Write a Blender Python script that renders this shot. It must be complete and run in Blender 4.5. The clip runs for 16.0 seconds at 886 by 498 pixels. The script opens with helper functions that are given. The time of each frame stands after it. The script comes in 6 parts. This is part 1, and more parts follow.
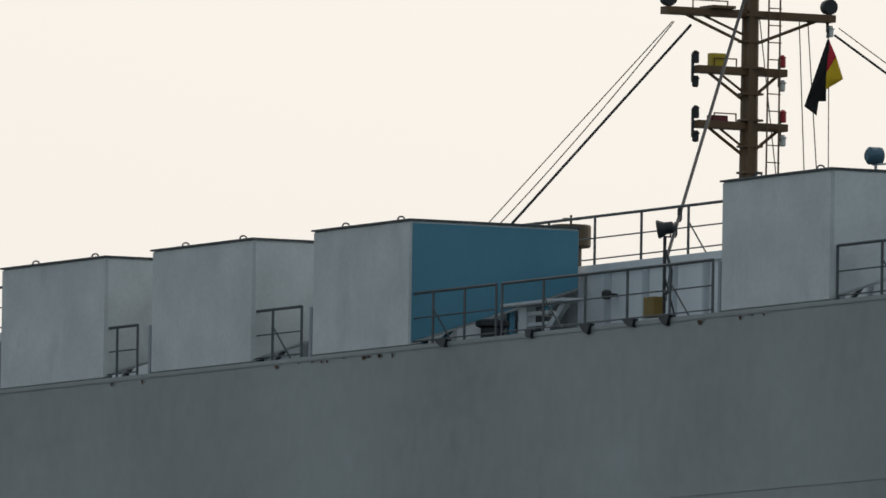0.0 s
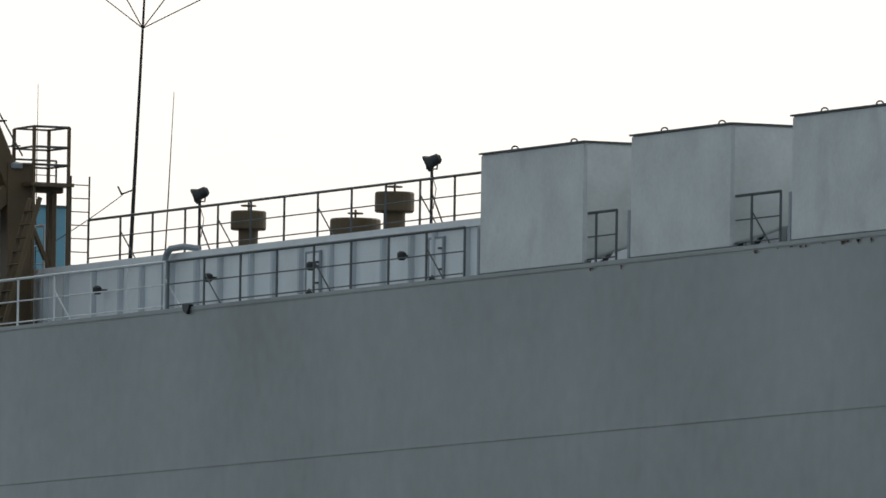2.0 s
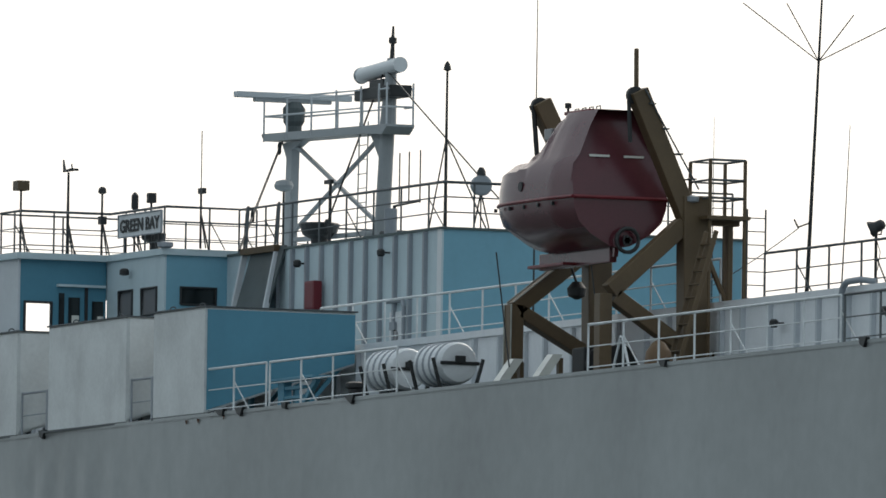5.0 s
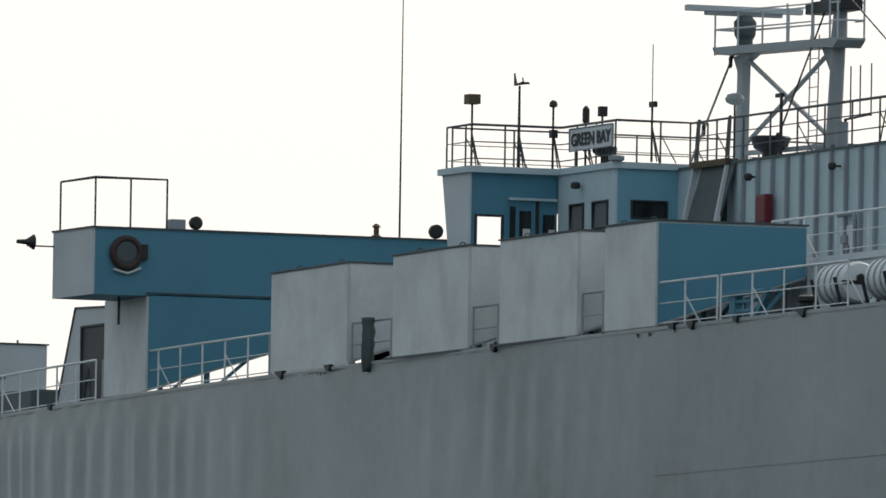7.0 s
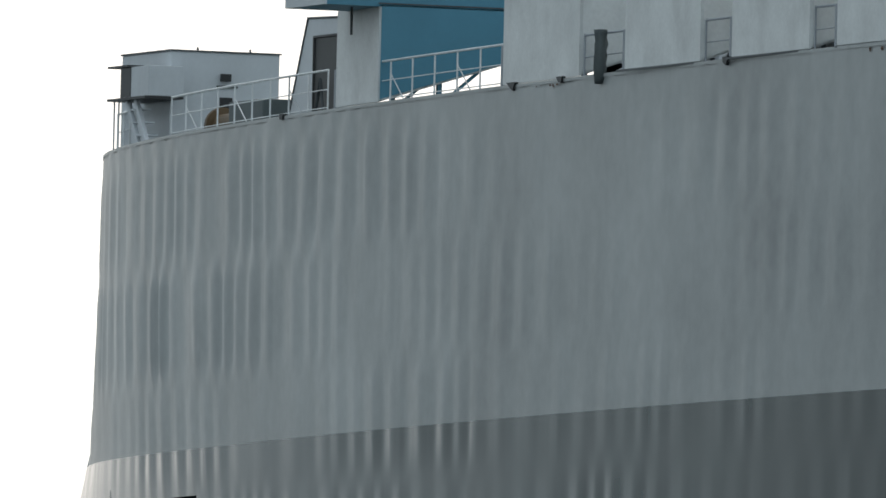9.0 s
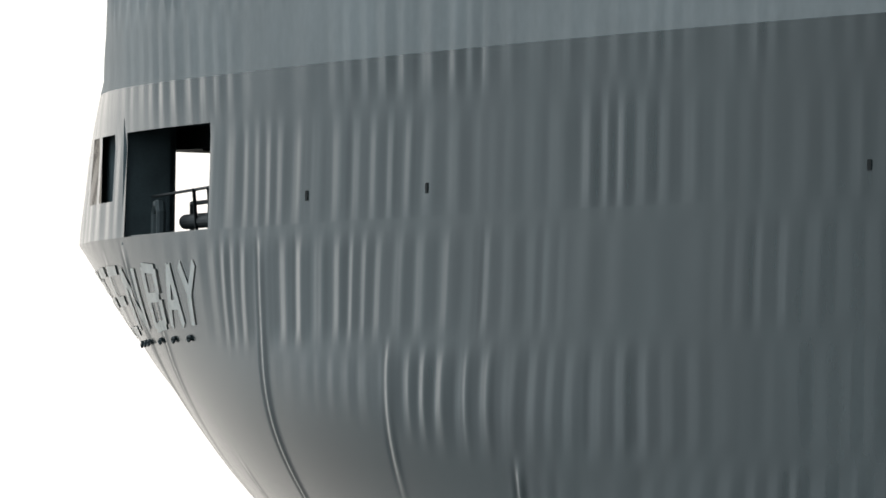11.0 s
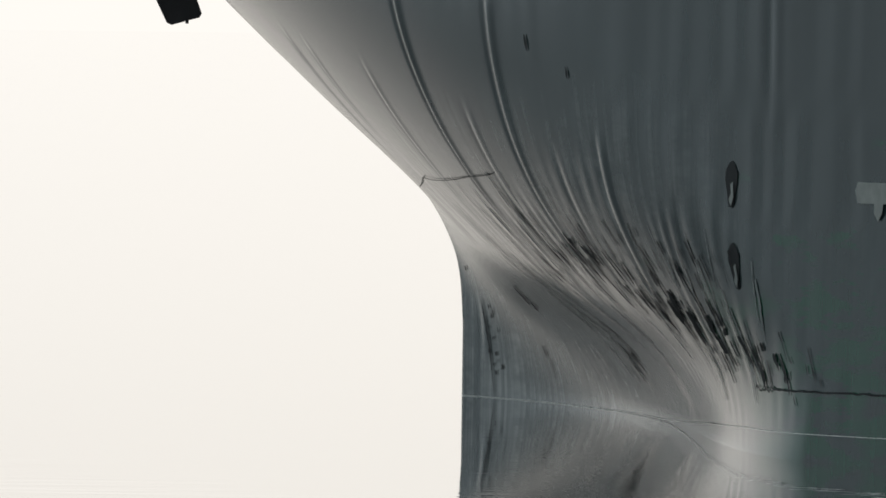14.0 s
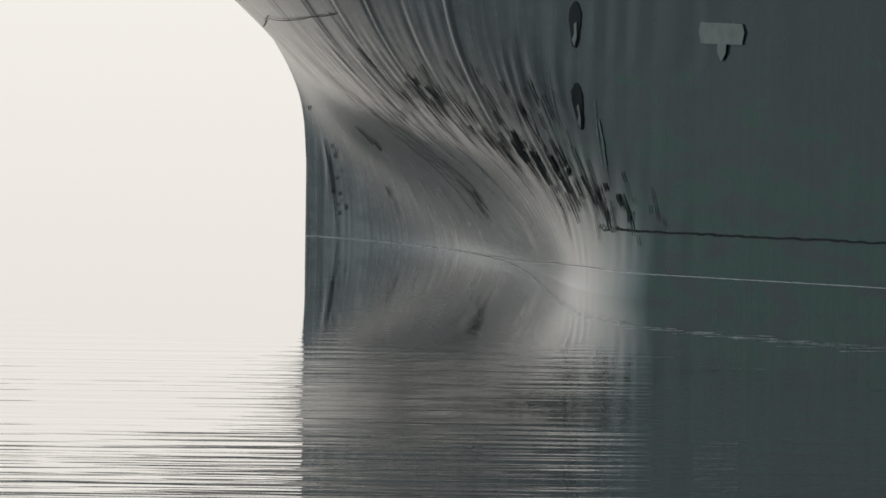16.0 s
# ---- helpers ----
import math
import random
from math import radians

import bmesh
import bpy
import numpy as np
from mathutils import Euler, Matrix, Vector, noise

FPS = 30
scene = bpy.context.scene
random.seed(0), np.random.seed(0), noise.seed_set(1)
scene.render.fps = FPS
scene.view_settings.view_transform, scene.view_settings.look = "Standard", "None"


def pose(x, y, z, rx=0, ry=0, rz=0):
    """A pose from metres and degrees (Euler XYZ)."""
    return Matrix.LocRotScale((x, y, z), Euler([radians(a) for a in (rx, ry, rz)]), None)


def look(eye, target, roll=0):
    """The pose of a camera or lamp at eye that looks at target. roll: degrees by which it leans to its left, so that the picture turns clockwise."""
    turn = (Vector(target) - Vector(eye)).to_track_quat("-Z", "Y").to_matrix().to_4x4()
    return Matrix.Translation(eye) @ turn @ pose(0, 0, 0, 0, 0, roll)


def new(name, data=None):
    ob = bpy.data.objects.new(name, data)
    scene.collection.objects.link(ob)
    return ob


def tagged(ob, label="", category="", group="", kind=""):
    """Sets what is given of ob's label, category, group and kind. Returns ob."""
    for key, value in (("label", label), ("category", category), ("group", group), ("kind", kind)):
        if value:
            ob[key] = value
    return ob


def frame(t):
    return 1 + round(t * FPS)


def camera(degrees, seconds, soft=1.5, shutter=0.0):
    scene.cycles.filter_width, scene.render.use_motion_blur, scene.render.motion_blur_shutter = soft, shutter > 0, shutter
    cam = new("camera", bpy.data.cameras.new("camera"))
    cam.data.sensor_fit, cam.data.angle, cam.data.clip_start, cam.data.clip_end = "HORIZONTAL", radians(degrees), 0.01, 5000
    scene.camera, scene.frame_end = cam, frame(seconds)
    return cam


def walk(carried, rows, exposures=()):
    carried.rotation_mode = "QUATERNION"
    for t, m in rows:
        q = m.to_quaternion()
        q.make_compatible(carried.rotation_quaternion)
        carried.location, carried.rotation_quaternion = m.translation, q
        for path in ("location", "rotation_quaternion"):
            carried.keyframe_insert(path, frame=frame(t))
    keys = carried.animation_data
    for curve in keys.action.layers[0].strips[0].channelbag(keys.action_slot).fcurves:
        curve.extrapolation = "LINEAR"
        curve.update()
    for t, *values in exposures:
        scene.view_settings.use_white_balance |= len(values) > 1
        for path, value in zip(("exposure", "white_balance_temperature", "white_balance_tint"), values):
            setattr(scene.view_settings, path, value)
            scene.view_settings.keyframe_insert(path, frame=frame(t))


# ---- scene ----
import functools

cam = camera(2 * math.degrees(math.atan(784 / 32000)), 16.0, soft=1.6)
EYE = Vector((0.0, -160.0, 10.6))
# seconds, bearing to the left of the ship's beam, tilt, roll, in degrees
PATH = [
    (0.0, 63.179, 3.867, 0.872), (0.5, 63.614, 3.598, 0.749), (1.0, 64.016, 3.459, 0.857), (1.5, 64.340, 3.464, 0.779),
    (2.0, 64.694, 3.479, 0.864), (2.5, 65.081, 3.502, 0.802), (3.0, 65.472, 3.510, 0.908), (3.5, 65.851, 3.534, 0.889),
    (4.0, 66.205, 3.603, 0.795), (4.2, 66.337, 3.619, 0.941), (6.3, 67.737, 3.405, 0.541), (6.5, 67.891, 3.366, 0.751),
    (7.0, 68.270, 3.255, 0.928), (7.5, 68.595, 3.116, 1.008), (8.0, 68.889, 2.935, 1.137), (8.5, 68.979, 2.666, 1.331),
    (9.0, 68.988, 2.327, 1.371), (9.2, 68.977, 2.186, 1.468), (11.3, 69.019, 0.914, 0.918), (11.5, 69.008, 0.744, 0.918),
    (12.0, 68.950, 0.379, 0.775), (12.5, 68.802, 0.056, 0.907), (13.0, 68.650, -0.247, 0.879), (13.5, 68.572, -0.523, 0.836),
    (14.0, 68.544, -0.803, 0.764), (14.5, 68.477, -1.056, 0.863), (15.0, 68.362, -1.278, 0.953), (15.5, 68.226, -1.302, 0.954),
    (16.0, 68.041, -1.303, 0.760),
]


def aim(bearing, tilt, roll):
    b, e = radians(bearing), radians(tilt)
    way = Vector((-math.sin(b) * math.cos(e), math.cos(b) * math.cos(e), math.sin(e)))
    return look(EYE, EYE + way * 100, roll)


EXPOSURES = [(0.0, -0.2), (0.6, 0.05), (1.0, 0.25), (1.5, 0.12), (2.0, 0.09), (2.7, 0.23), (3.5, 0.34), (6.5, 0.18), (8.0, -0.06), (8.6, 0.04), (9.0, 0.5), (11.3, 0.5), (12.0, 0.36), (12.6, 0.2), (13.6, 0.14), (14.8, -0.02), (16.0, -0.02)]
walk(cam, [(t, aim(b, e, r)) for t, b, e, r in PATH], EXPOSURES)

# ---- sky and light: thin bright overcast, the sun behind the ship ----
world = bpy.data.worlds.new("sky")
scene.world = world
world.use_nodes = True
wn, wl = world.node_tree.nodes, world.node_tree.links
wn.clear()
SUN_EL, SUN_AZ = 30.0, 42.0       # degrees; bearing to the left of +y
sky = wn.new("ShaderNodeTexSky")
sky.sky_type, sky.sun_disc = "NISHITA", False
sky.sun_elevation, sky.sun_rotation = radians(SUN_EL), radians(-SUN_AZ)
sky.air_density, sky.dust_density, sky.ozone_density = 1.0, 6.0, 1.0
sun_way = Vector((-math.sin(radians(SUN_AZ)), math.cos(radians(SUN_AZ)), 0.25)).normalized()
tc = wn.new("ShaderNodeTexCoord")
dot = wn.new("ShaderNodeVectorMath")
dot.operation = "DOT_PRODUCT"
wl.new(tc.outputs["Generated"], dot.inputs[0])
dot.inputs[1].default_value = sun_way
ramp = wn.new("ShaderNodeMapRange")
ramp.interpolation_type = "SMOOTHSTEP"
ramp.inputs["From Min"].default_value, ramp.inputs["From Max"].default_value = 0.52, 0.86
wl.new(dot.outputs["Value"], ramp.inputs["Value"])
tint = wn.new("ShaderNodeMix")
tint.data_type = "RGBA"
wl.new(ramp.outputs["Result"], tint.inputs["Factor"])
tint.inputs["A"].default_value = (0.385, 0.45, 0.482, 1)     # dull blue-grey away from the sun
tint.inputs["B"].default_value = (0.94, 0.91, 0.862, 1)     # bright haze towards it
haze = wn.new("ShaderNodeBackground")
wl.new(tint.outputs["Result"], haze.inputs["Color"])
clear = wn.new("ShaderNodeBackground")
clear.inputs["Strength"].default_value = 0.012
wl.new(sky.outputs["Color"], clear.inputs["Color"])
both = wn.new("ShaderNodeAddShader")
wl.new(haze.outputs[0], both.inputs[0])
wl.new(clear.outputs[0], both.inputs[1])
wo = wn.new("ShaderNodeOutputWorld")
wl.new(both.outputs[0], wo.inputs["Surface"])
sun = new("sun", bpy.data.lights.new("sun", "SUN"))
sun.data.energy, sun.data.angle, sun.data.color = 0.5, radians(20), (1.0, 0.95, 0.86)
e = radians(SUN_EL)
sun.matrix_world = look((-200, 300, 300), Vector((-200, 300, 300)) - Vector((-math.sin(radians(SUN_AZ)) * math.cos(e), math.cos(radians(SUN_AZ)) * math.cos(e), math.sin(e))))


# ---- materials ----
def material(name, colour, rough=0.6, metal=0.0, vary=0.12, scale=0.8, bump=0.0, bump_scale=8.0, streak=0.0, streak_colour=(0.1, 0.09, 0.08), spec=0.5, stretch=(1, 1, 0.25)):
    m = bpy.data.materials.new(name)
    m.use_nodes = True
    n, l = m.node_tree.nodes, m.node_tree.links
    p = n["Principled BSDF"]
    p.inputs["Roughness"].default_value, p.inputs["Metallic"].default_value = rough, metal
    p.inputs["Specular IOR Level"].default_value = spec
    geo = n.new("ShaderNodeNewGeometry")
    a = n.new("ShaderNodeTexNoise")
    a.inputs["Scale"].default_value, a.inputs["Detail"].default_value = scale, 8
    l.new(geo.outputs["Position"], a.inputs["Vector"])
    fine = n.new("ShaderNodeTexNoise")
    fine.inputs["Scale"].default_value, fine.inputs["Detail"].default_value = scale * 14, 4
    l.new(geo.outputs["Position"], fine.inputs["Vector"])
    add = n.new("ShaderNodeMath")
    add.operation = "MULTIPLY_ADD"
    l.new(fine.outputs["Fac"], add.inputs[0])
    add.inputs[1].default_value = 0.35
    l.new(a.outputs["Fac"], add.inputs[2])
    mr = n.new("ShaderNodeMapRange")
    mr.inputs["From Min"].default_value, mr.inputs["From Max"].default_value = 0.4, 0.95
    mr.inputs["To Min"].default_value, mr.inputs["To Max"].default_value = 1 - vary, 1 + vary
    l.new(add.outputs[0], mr.inputs["Value"])
    col = n.new("ShaderNodeVectorMath")
    col.operation = "SCALE"
    col.inputs[0].default_value = colour
    l.new(mr.outputs["Result"], col.inputs["Scale"])
    out = col.outputs["Vector"]
    if streak:
        mp = n.new("ShaderNodeMapping")
        mp.inputs["Scale"].default_value = stretch
        l.new(geo.outputs["Position"], mp.inputs["Vector"])
        s = n.new("ShaderNodeTexNoise")
        s.inputs["Scale"].default_value, s.inputs["Detail"].default_value = 1.6, 6
        l.new(mp.outputs[0], s.inputs["Vector"])
        sr = n.new("ShaderNodeMapRange")
        sr.inputs["From Min"].default_value, sr.inputs["From Max"].default_value = 0.55, 0.8
        sr.inputs["To Max"].default_value = streak
        l.new(s.outputs["Fac"], sr.inputs["Value"])
        mix = n.new("ShaderNodeMix")
        mix.data_type = "RGBA"
        l.new(sr.outputs["Result"], mix.inputs["Factor"])
        l.new(out, mix.inputs["A"])
        mix.inputs["B"].default_value = (*streak_colour, 1)
        out = mix.outputs["Result"]
    l.new(out, p.inputs["Base Color"])
    if bump:
        b = n.new("ShaderNodeBump")
        b.inputs["Strength"].default_value, b.inputs["Distance"].default_value = bump, 0.03
        t = n.new("ShaderNodeTexNoise")
        t.inputs["Scale"].default_value, t.inputs["Detail"].default_value = bump_scale, 5
        l.new(geo.outputs["Position"], t.inputs["Vector"])
        l.new(t.outputs["Fac"], b.inputs["Height"])
        l.new(b.outputs[0], p.inputs["Normal"])
    return m


GREY = material("grey hull paint", (0.315, 0.337, 0.342), 0.40, vary=0.24, scale=0.16, streak=0.22, streak_colour=(0.17, 0.18, 0.19))
DARK = material("dark green-grey hull paint", (0.025, 0.041, 0.042), 0.155, spec=0.27, vary=0.35, scale=0.15, streak=0.08, streak_colour=(0.11, 0.125, 0.125))


def underpaint(m):
    """Old green boot-topping that shows through in rubbed patches low on the hull."""
    n, l = m.node_tree.nodes, m.node_tree.links
    p = n["Principled BSDF"]
    was = p.inputs["Base Color"].links[0].from_socket
    geo = n.new("ShaderNodeNewGeometry")
    mp = n.new("ShaderNodeMapping")
    mp.inputs["Scale"].default_value = (0.26, 0.26, 1.3)
    l.new(geo.outputs["Position"], mp.inputs["Vector"])
    t = n.new("ShaderNodeTexNoise")
    t.inputs["Scale"].default_value, t.inputs["Detail"].default_value, t.inputs["Roughness"].default_value = 1.0, 9, 0.65
    l.new(mp.outputs[0], t.inputs["Vector"])
    sep = n.new("ShaderNodeSeparateXYZ")
    l.new(geo.outputs["Position"], sep.inputs[0])
    low = n.new("ShaderNodeMapRange")
    low.inputs["From Min"].default_value, low.inputs["From Max"].default_value = 9.5, 2.0
    low.inputs["To Min"].default_value, low.inputs["To Max"].default_value = -0.25, 0.03
    l.new(sep.outputs["Z"], low.inputs["Value"])
    aft = n.new("ShaderNodeMapRange")
    aft.inputs["From Min"].default_value, aft.inputs["From Max"].default_value = -412.0, -390.0
    aft.inputs["To Min"].default_value, aft.inputs["To Max"].default_value = -0.35, 0.0
    l.new(sep.outputs["X"], aft.inputs["Value"])
    a = n.new("ShaderNodeMath")
    l.new(t.outputs["Fac"], a.inputs[0])
    l.new(low.outputs["Result"], a.inputs[1])
    c = n.new("ShaderNodeMath")
    l.new(a.outputs[0], c.inputs[0])
    l.new(aft.outputs["Result"], c.inputs[1])
    f = n.new("ShaderNodeMapRange")
    f.inputs["From Min"].default_value, f.inputs["From Max"].default_value = 0.475, 0.53
    l.new(c.outputs[0], f.inputs["Value"])
    mix = n.new("ShaderNodeMix")
    mix.data_type = "RGBA"
    l.new(f.outputs["Result"], mix.inputs["Factor"])
    l.new(was, mix.inputs["A"])
    mix.inputs["B"].default_value = (0.001, 0.07, 0.036, 1)
    # thin pale rub marks along the hull's ribs, with the flare's sheen painted in
    mp2 = n.new("ShaderNodeMapping")
    mp2.inputs["Scale"].default_value = (2.6, 0.6, 0.22)
    l.new(geo.outputs["Position"], mp2.inputs["Vector"])
    t2 = n.new("ShaderNodeTexNoise")
    t2.inputs["Scale"].default_value, t2.inputs["Detail"].default_value = 1.0, 7
    l.new(mp2.outputs[0], t2.inputs["Vector"])
    f2 = n.new("ShaderNodeMapRange")
    f2.inputs["From Min"].default_value, f2.inputs["From Max"].default_value, f2.inputs["To Max"].default_value = 0.38, 0.70, 0.85
    l.new(t2.outputs["Fac"], f2.inputs["Value"])
    lo2 = n.new("ShaderNodeMapRange")
    lo2.inputs["From Min"].default_value, lo2.inputs["From Max"].default_value = 9.0, 5.0
    l.new(sep.outputs["Z"], lo2.inputs["Value"])
    g = n.new("ShaderNodeMath")
    g.operation = "MULTIPLY"
    l.new(f2.outputs["Result"], g.inputs[0])
    l.new(lo2.outputs["Result"], g.inputs[1])
    # forward mask: paler paint stands in for light the flare reflects
    fore = n.new("ShaderNodeMapRange")
    fore.inputs["From Min"].default_value, fore.inputs["From Max"].default_value, fore.inputs["To Min"].default_value = -387.0, -402.0, 0.03
    l.new(sep.outputs["X"], fore.inputs["Value"])
    g3 = n.new("ShaderNodeMath")
    g3.operation = "MULTIPLY"
    l.new(g.outputs[0], g3.inputs[0])
    l.new(fore.outputs["Result"], g3.inputs[1])
    g = g3
    pt = n.new("ShaderNodeMapRange")
    pt.inputs["From Min"].default_value, pt.inputs["From Max"].default_value, pt.inputs["To Min"].default_value = 0.42, 0.6, 0.4
    l.new(t.outputs["Fac"], pt.inputs["Value"])
    g2 = n.new("ShaderNodeMath")
    g2.operation = "MULTIPLY"
    l.new(g.outputs[0], g2.inputs[0])
    l.new(pt.outputs["Result"], g2.inputs[1])
    mix2 = n.new("ShaderNodeMix")
    mix2.data_type = "RGBA"
    l.new(g2.outputs[0], mix2.inputs["Factor"])
    l.new(mix.outputs["Result"], mix2.inputs["A"])
    mix2.inputs["B"].default_value = (0.5, 0.5, 0.47, 1)
    l.new(mix2.outputs["Result"], p.inputs["Base Color"])


underpaint(DARK)
LIGHT = material("light grey paint", (0.66, 0.685, 0.69), 0.5, vary=0.17, scale=0.7, streak=0.4, streak_colour=(0.36, 0.37, 0.37), stretch=(0.7, 0.7, 0.4))
BLUE = material("blue paint", (0.082, 0.262, 0.37), 0.5, vary=0.08, scale=0.5, streak=0.2, streak_colour=(0.07, 0.2, 0.3))
PALE = material("pale blue-grey paint", (0.52, 0.63, 0.68), 0.5, vary=0.08, scale=0.5, streak=0.3, streak_colour=(0.27, 0.38, 0.45))
WHITE = material("white paint", (0.72, 0.75, 0.78), 0.45, vary=0.06, scale=1.0, streak=0.2, streak_colour=(0.5, 0.5, 0.5))
BROWN = material("brown mast paint", (0.135, 0.075, 0.032), 0.5, vary=0.2, scale=1.5)
BLACK = material("black paint", (0.02, 0.022, 0.024), 0.5, vary=0.2, scale=2.0)
PALELIT = material("pale grey-blue paint", (0.55, 0.585, 0.62), 0.5, vary=0.08, scale=0.6, streak=0.25, streak_colour=(0.30, 0.33, 0.37))
ORANGE = material("faded orange lifeboat resin", (0.098, 0.024, 0.033), 0.22, vary=0.14, scale=0.9)
DECK = material("green-grey deck paint", (0.10, 0.13, 0.13), 0.7, vary=0.15, scale=0.6)


# ---- mesh helpers ----
def finish(name, bm, mat, parent=None, label="", smooth=False, at=None):
    me = bpy.data.meshes.new(name)
    bm.normal_update()
    if smooth:
        for f in bm.faces:
            f.smooth = True
    bm.to_mesh(me)
    bm.free()
    for m in (mat if isinstance(mat, (list, tuple)) else [mat]):
        me.materials.append(m)
    ob = new(name, me)
    if at is not None:
        ob.location = at
    if parent is not None:
        ob.parent = parent
    if label:
        ob["label"] = label
    return ob


def part(name, bm, mat, parent, label="", smooth=False, at=None):
    return finish(name, bm, mat, parent, label, smooth, at)


def thing(name, label, category, at=(0, 0, 0), group="", turn=0.0):
    ob = new(name)
    ob.location, ob.rotation_euler = at, (0, 0, radians(turn))
    return tagged(ob, label, category, group)


def add_box(bm, lo, hi, bevel=0.0, mat=0):
    x0, y0, z0 = lo
    x1, y1, z1 = hi
    vs = [bm.verts.new(p) for p in ((x0, y0, z0), (x1, y0, z0), (x1, y1, z0), (x0, y1, z0), (x0, y0, z1), (x1, y0, z1), (x1, y1, z1), (x0, y1, z1))]
    fs = [bm.faces.new([vs[i] for i in q]) for q in ((0, 3, 2, 1), (4, 5, 6, 7), (0, 1, 5, 4), (1, 2, 6, 5), (2, 3, 7, 6), (3, 0, 4, 7))]
    for f in fs:
        f.material_index = mat
    if bevel:
        es = {e for f in fs for e in f.edges}
        bmesh.ops.bevel(bm, geom=list(es), offset=bevel, segments=2, affect="EDGES", profile=0.7)
    return bm


def box(lo, hi, bevel=0.0):
    return add_box(bmesh.new(), lo, hi, bevel)


def add_tube(bm, a, b, r, r2=None, sides=8):
    a, b = Vector(a), Vector(b)
    r2 = r if r2 is None else r2
    q = (b - a).to_track_quat("Z", "Y").to_matrix()
    rings = []
    for p, rr in ((a, r), (b, r2)):
        rings.append([bm.verts.new(p + q @ Vector((rr * math.cos(2 * math.pi * i / sides), rr * math.sin(2 * math.pi * i / sides), 0))) for i in range(sides)])
    for i in range(sides):
        j = (i + 1) % sides
        bm.faces.new((rings[0][i], rings[0][j], rings[1][j], rings[1][i]))
    bm.faces.new(rings[0][::-1])
    bm.faces.new(rings[1])
    return bm


def tube(a, b, r, r2=None, sides=8):
    return add_tube(bmesh.new(), a, b, r, r2, sides)


def path_tube(points, r, sides=8):
    """One round bar bent along the points."""
    bm = bmesh.new()
    pts = [Vector(p) for p in points]
    rings = []
    ref = None
    for i, p in enumerate(pts):
        d0 = (p - pts[i - 1]).normalized() if i else None
        d1 = (pts[i + 1] - p).normalized() if i + 1 < len(pts) else None
        d = d1 if d0 is None else d0 if d1 is None else (d0 + d1)
        d = d.normalized() if d.length > 1e-4 else (d1 or d0)
        if ref is None:
            ref = d.orthogonal().normalized()
        ref = (ref - d * ref.dot(d)).normalized() if (ref - d * ref.dot(d)).length > 1e-4 else d.orthogonal().normalized()
        other = d.cross(ref)
        k = 1.0 if d0 is None or d1 is None else 1.0 / max(0.5, d.dot(d1))
        rings.append([bm.verts.new(p + (ref * math.cos(2 * math.pi * j / sides) + other * math.sin(2 * math.pi * j / sides)) * r * min(k, 1.42)) for j in range(sides)])
    for u, v in zip(rings, rings[1:]):
        for j in range(sides):
            bm.faces.new((u[j], u[(j + 1) % sides], v[(j + 1) % sides], v[j]))
    bm.faces.new(rings[0][::-1])
    bm.faces.new(rings[-1])
    return bm


def add_lathe(bm, profile, at=(0, 0, 0), axis="z", sides=16):
    """profile: (radius, height) pairs from bottom to top."""
    turn = {"z": Matrix.Identity(3), "y": Matrix.Rotation(radians(-90), 3, "X"), "x": Matrix.Rotation(radians(90), 3, "Y")}[axis]
    rings = []
    for r, h in profile:
        rings.append([bm.verts.new(Vector(at) + turn @ Vector((max(r, 1e-4) * math.cos(2 * math.pi * i / sides), max(r, 1e-4) * math.sin(2 * math.pi * i / sides), h))) for i in range(sides)])
    for a, b in zip(rings, rings[1:]):
        for i in range(sides):
            j = (i + 1) % sides
            bm.faces.new((a[i], a[j], b[j], b[i]))
    bm.faces.new(rings[0][::-1])
    bm.faces.new(rings[-1])
    return bm


def add_prism(bm, outline, axis, lo, hi):
    """outline: points in the plane across the axis ('x': (y, z); 'y': (x, z); 'z': (x, y))."""
    def put(p, d):
        return {"x": (d, p[0], p[1]), "y": (p[0], d, p[1]), "z": (p[0], p[1], d)}[axis]
    a = [bm.verts.new(put(p, lo)) for p in outline]
    b = [bm.verts.new(put(p, hi)) for p in outline]
    k = len(a)
    bm.faces.new(a)
    bm.faces.new(b[::-1])
    for i in range(k):
        bm.faces.new((a[i], b[i], b[(i + 1) % k], a[(i + 1) % k]))
    bmesh.ops.recalc_face_normals(bm, faces=bm.faces)
    return bm


def prism(outline, axis, lo, hi):
    return add_prism(bmesh.new(), outline, axis, lo, hi)


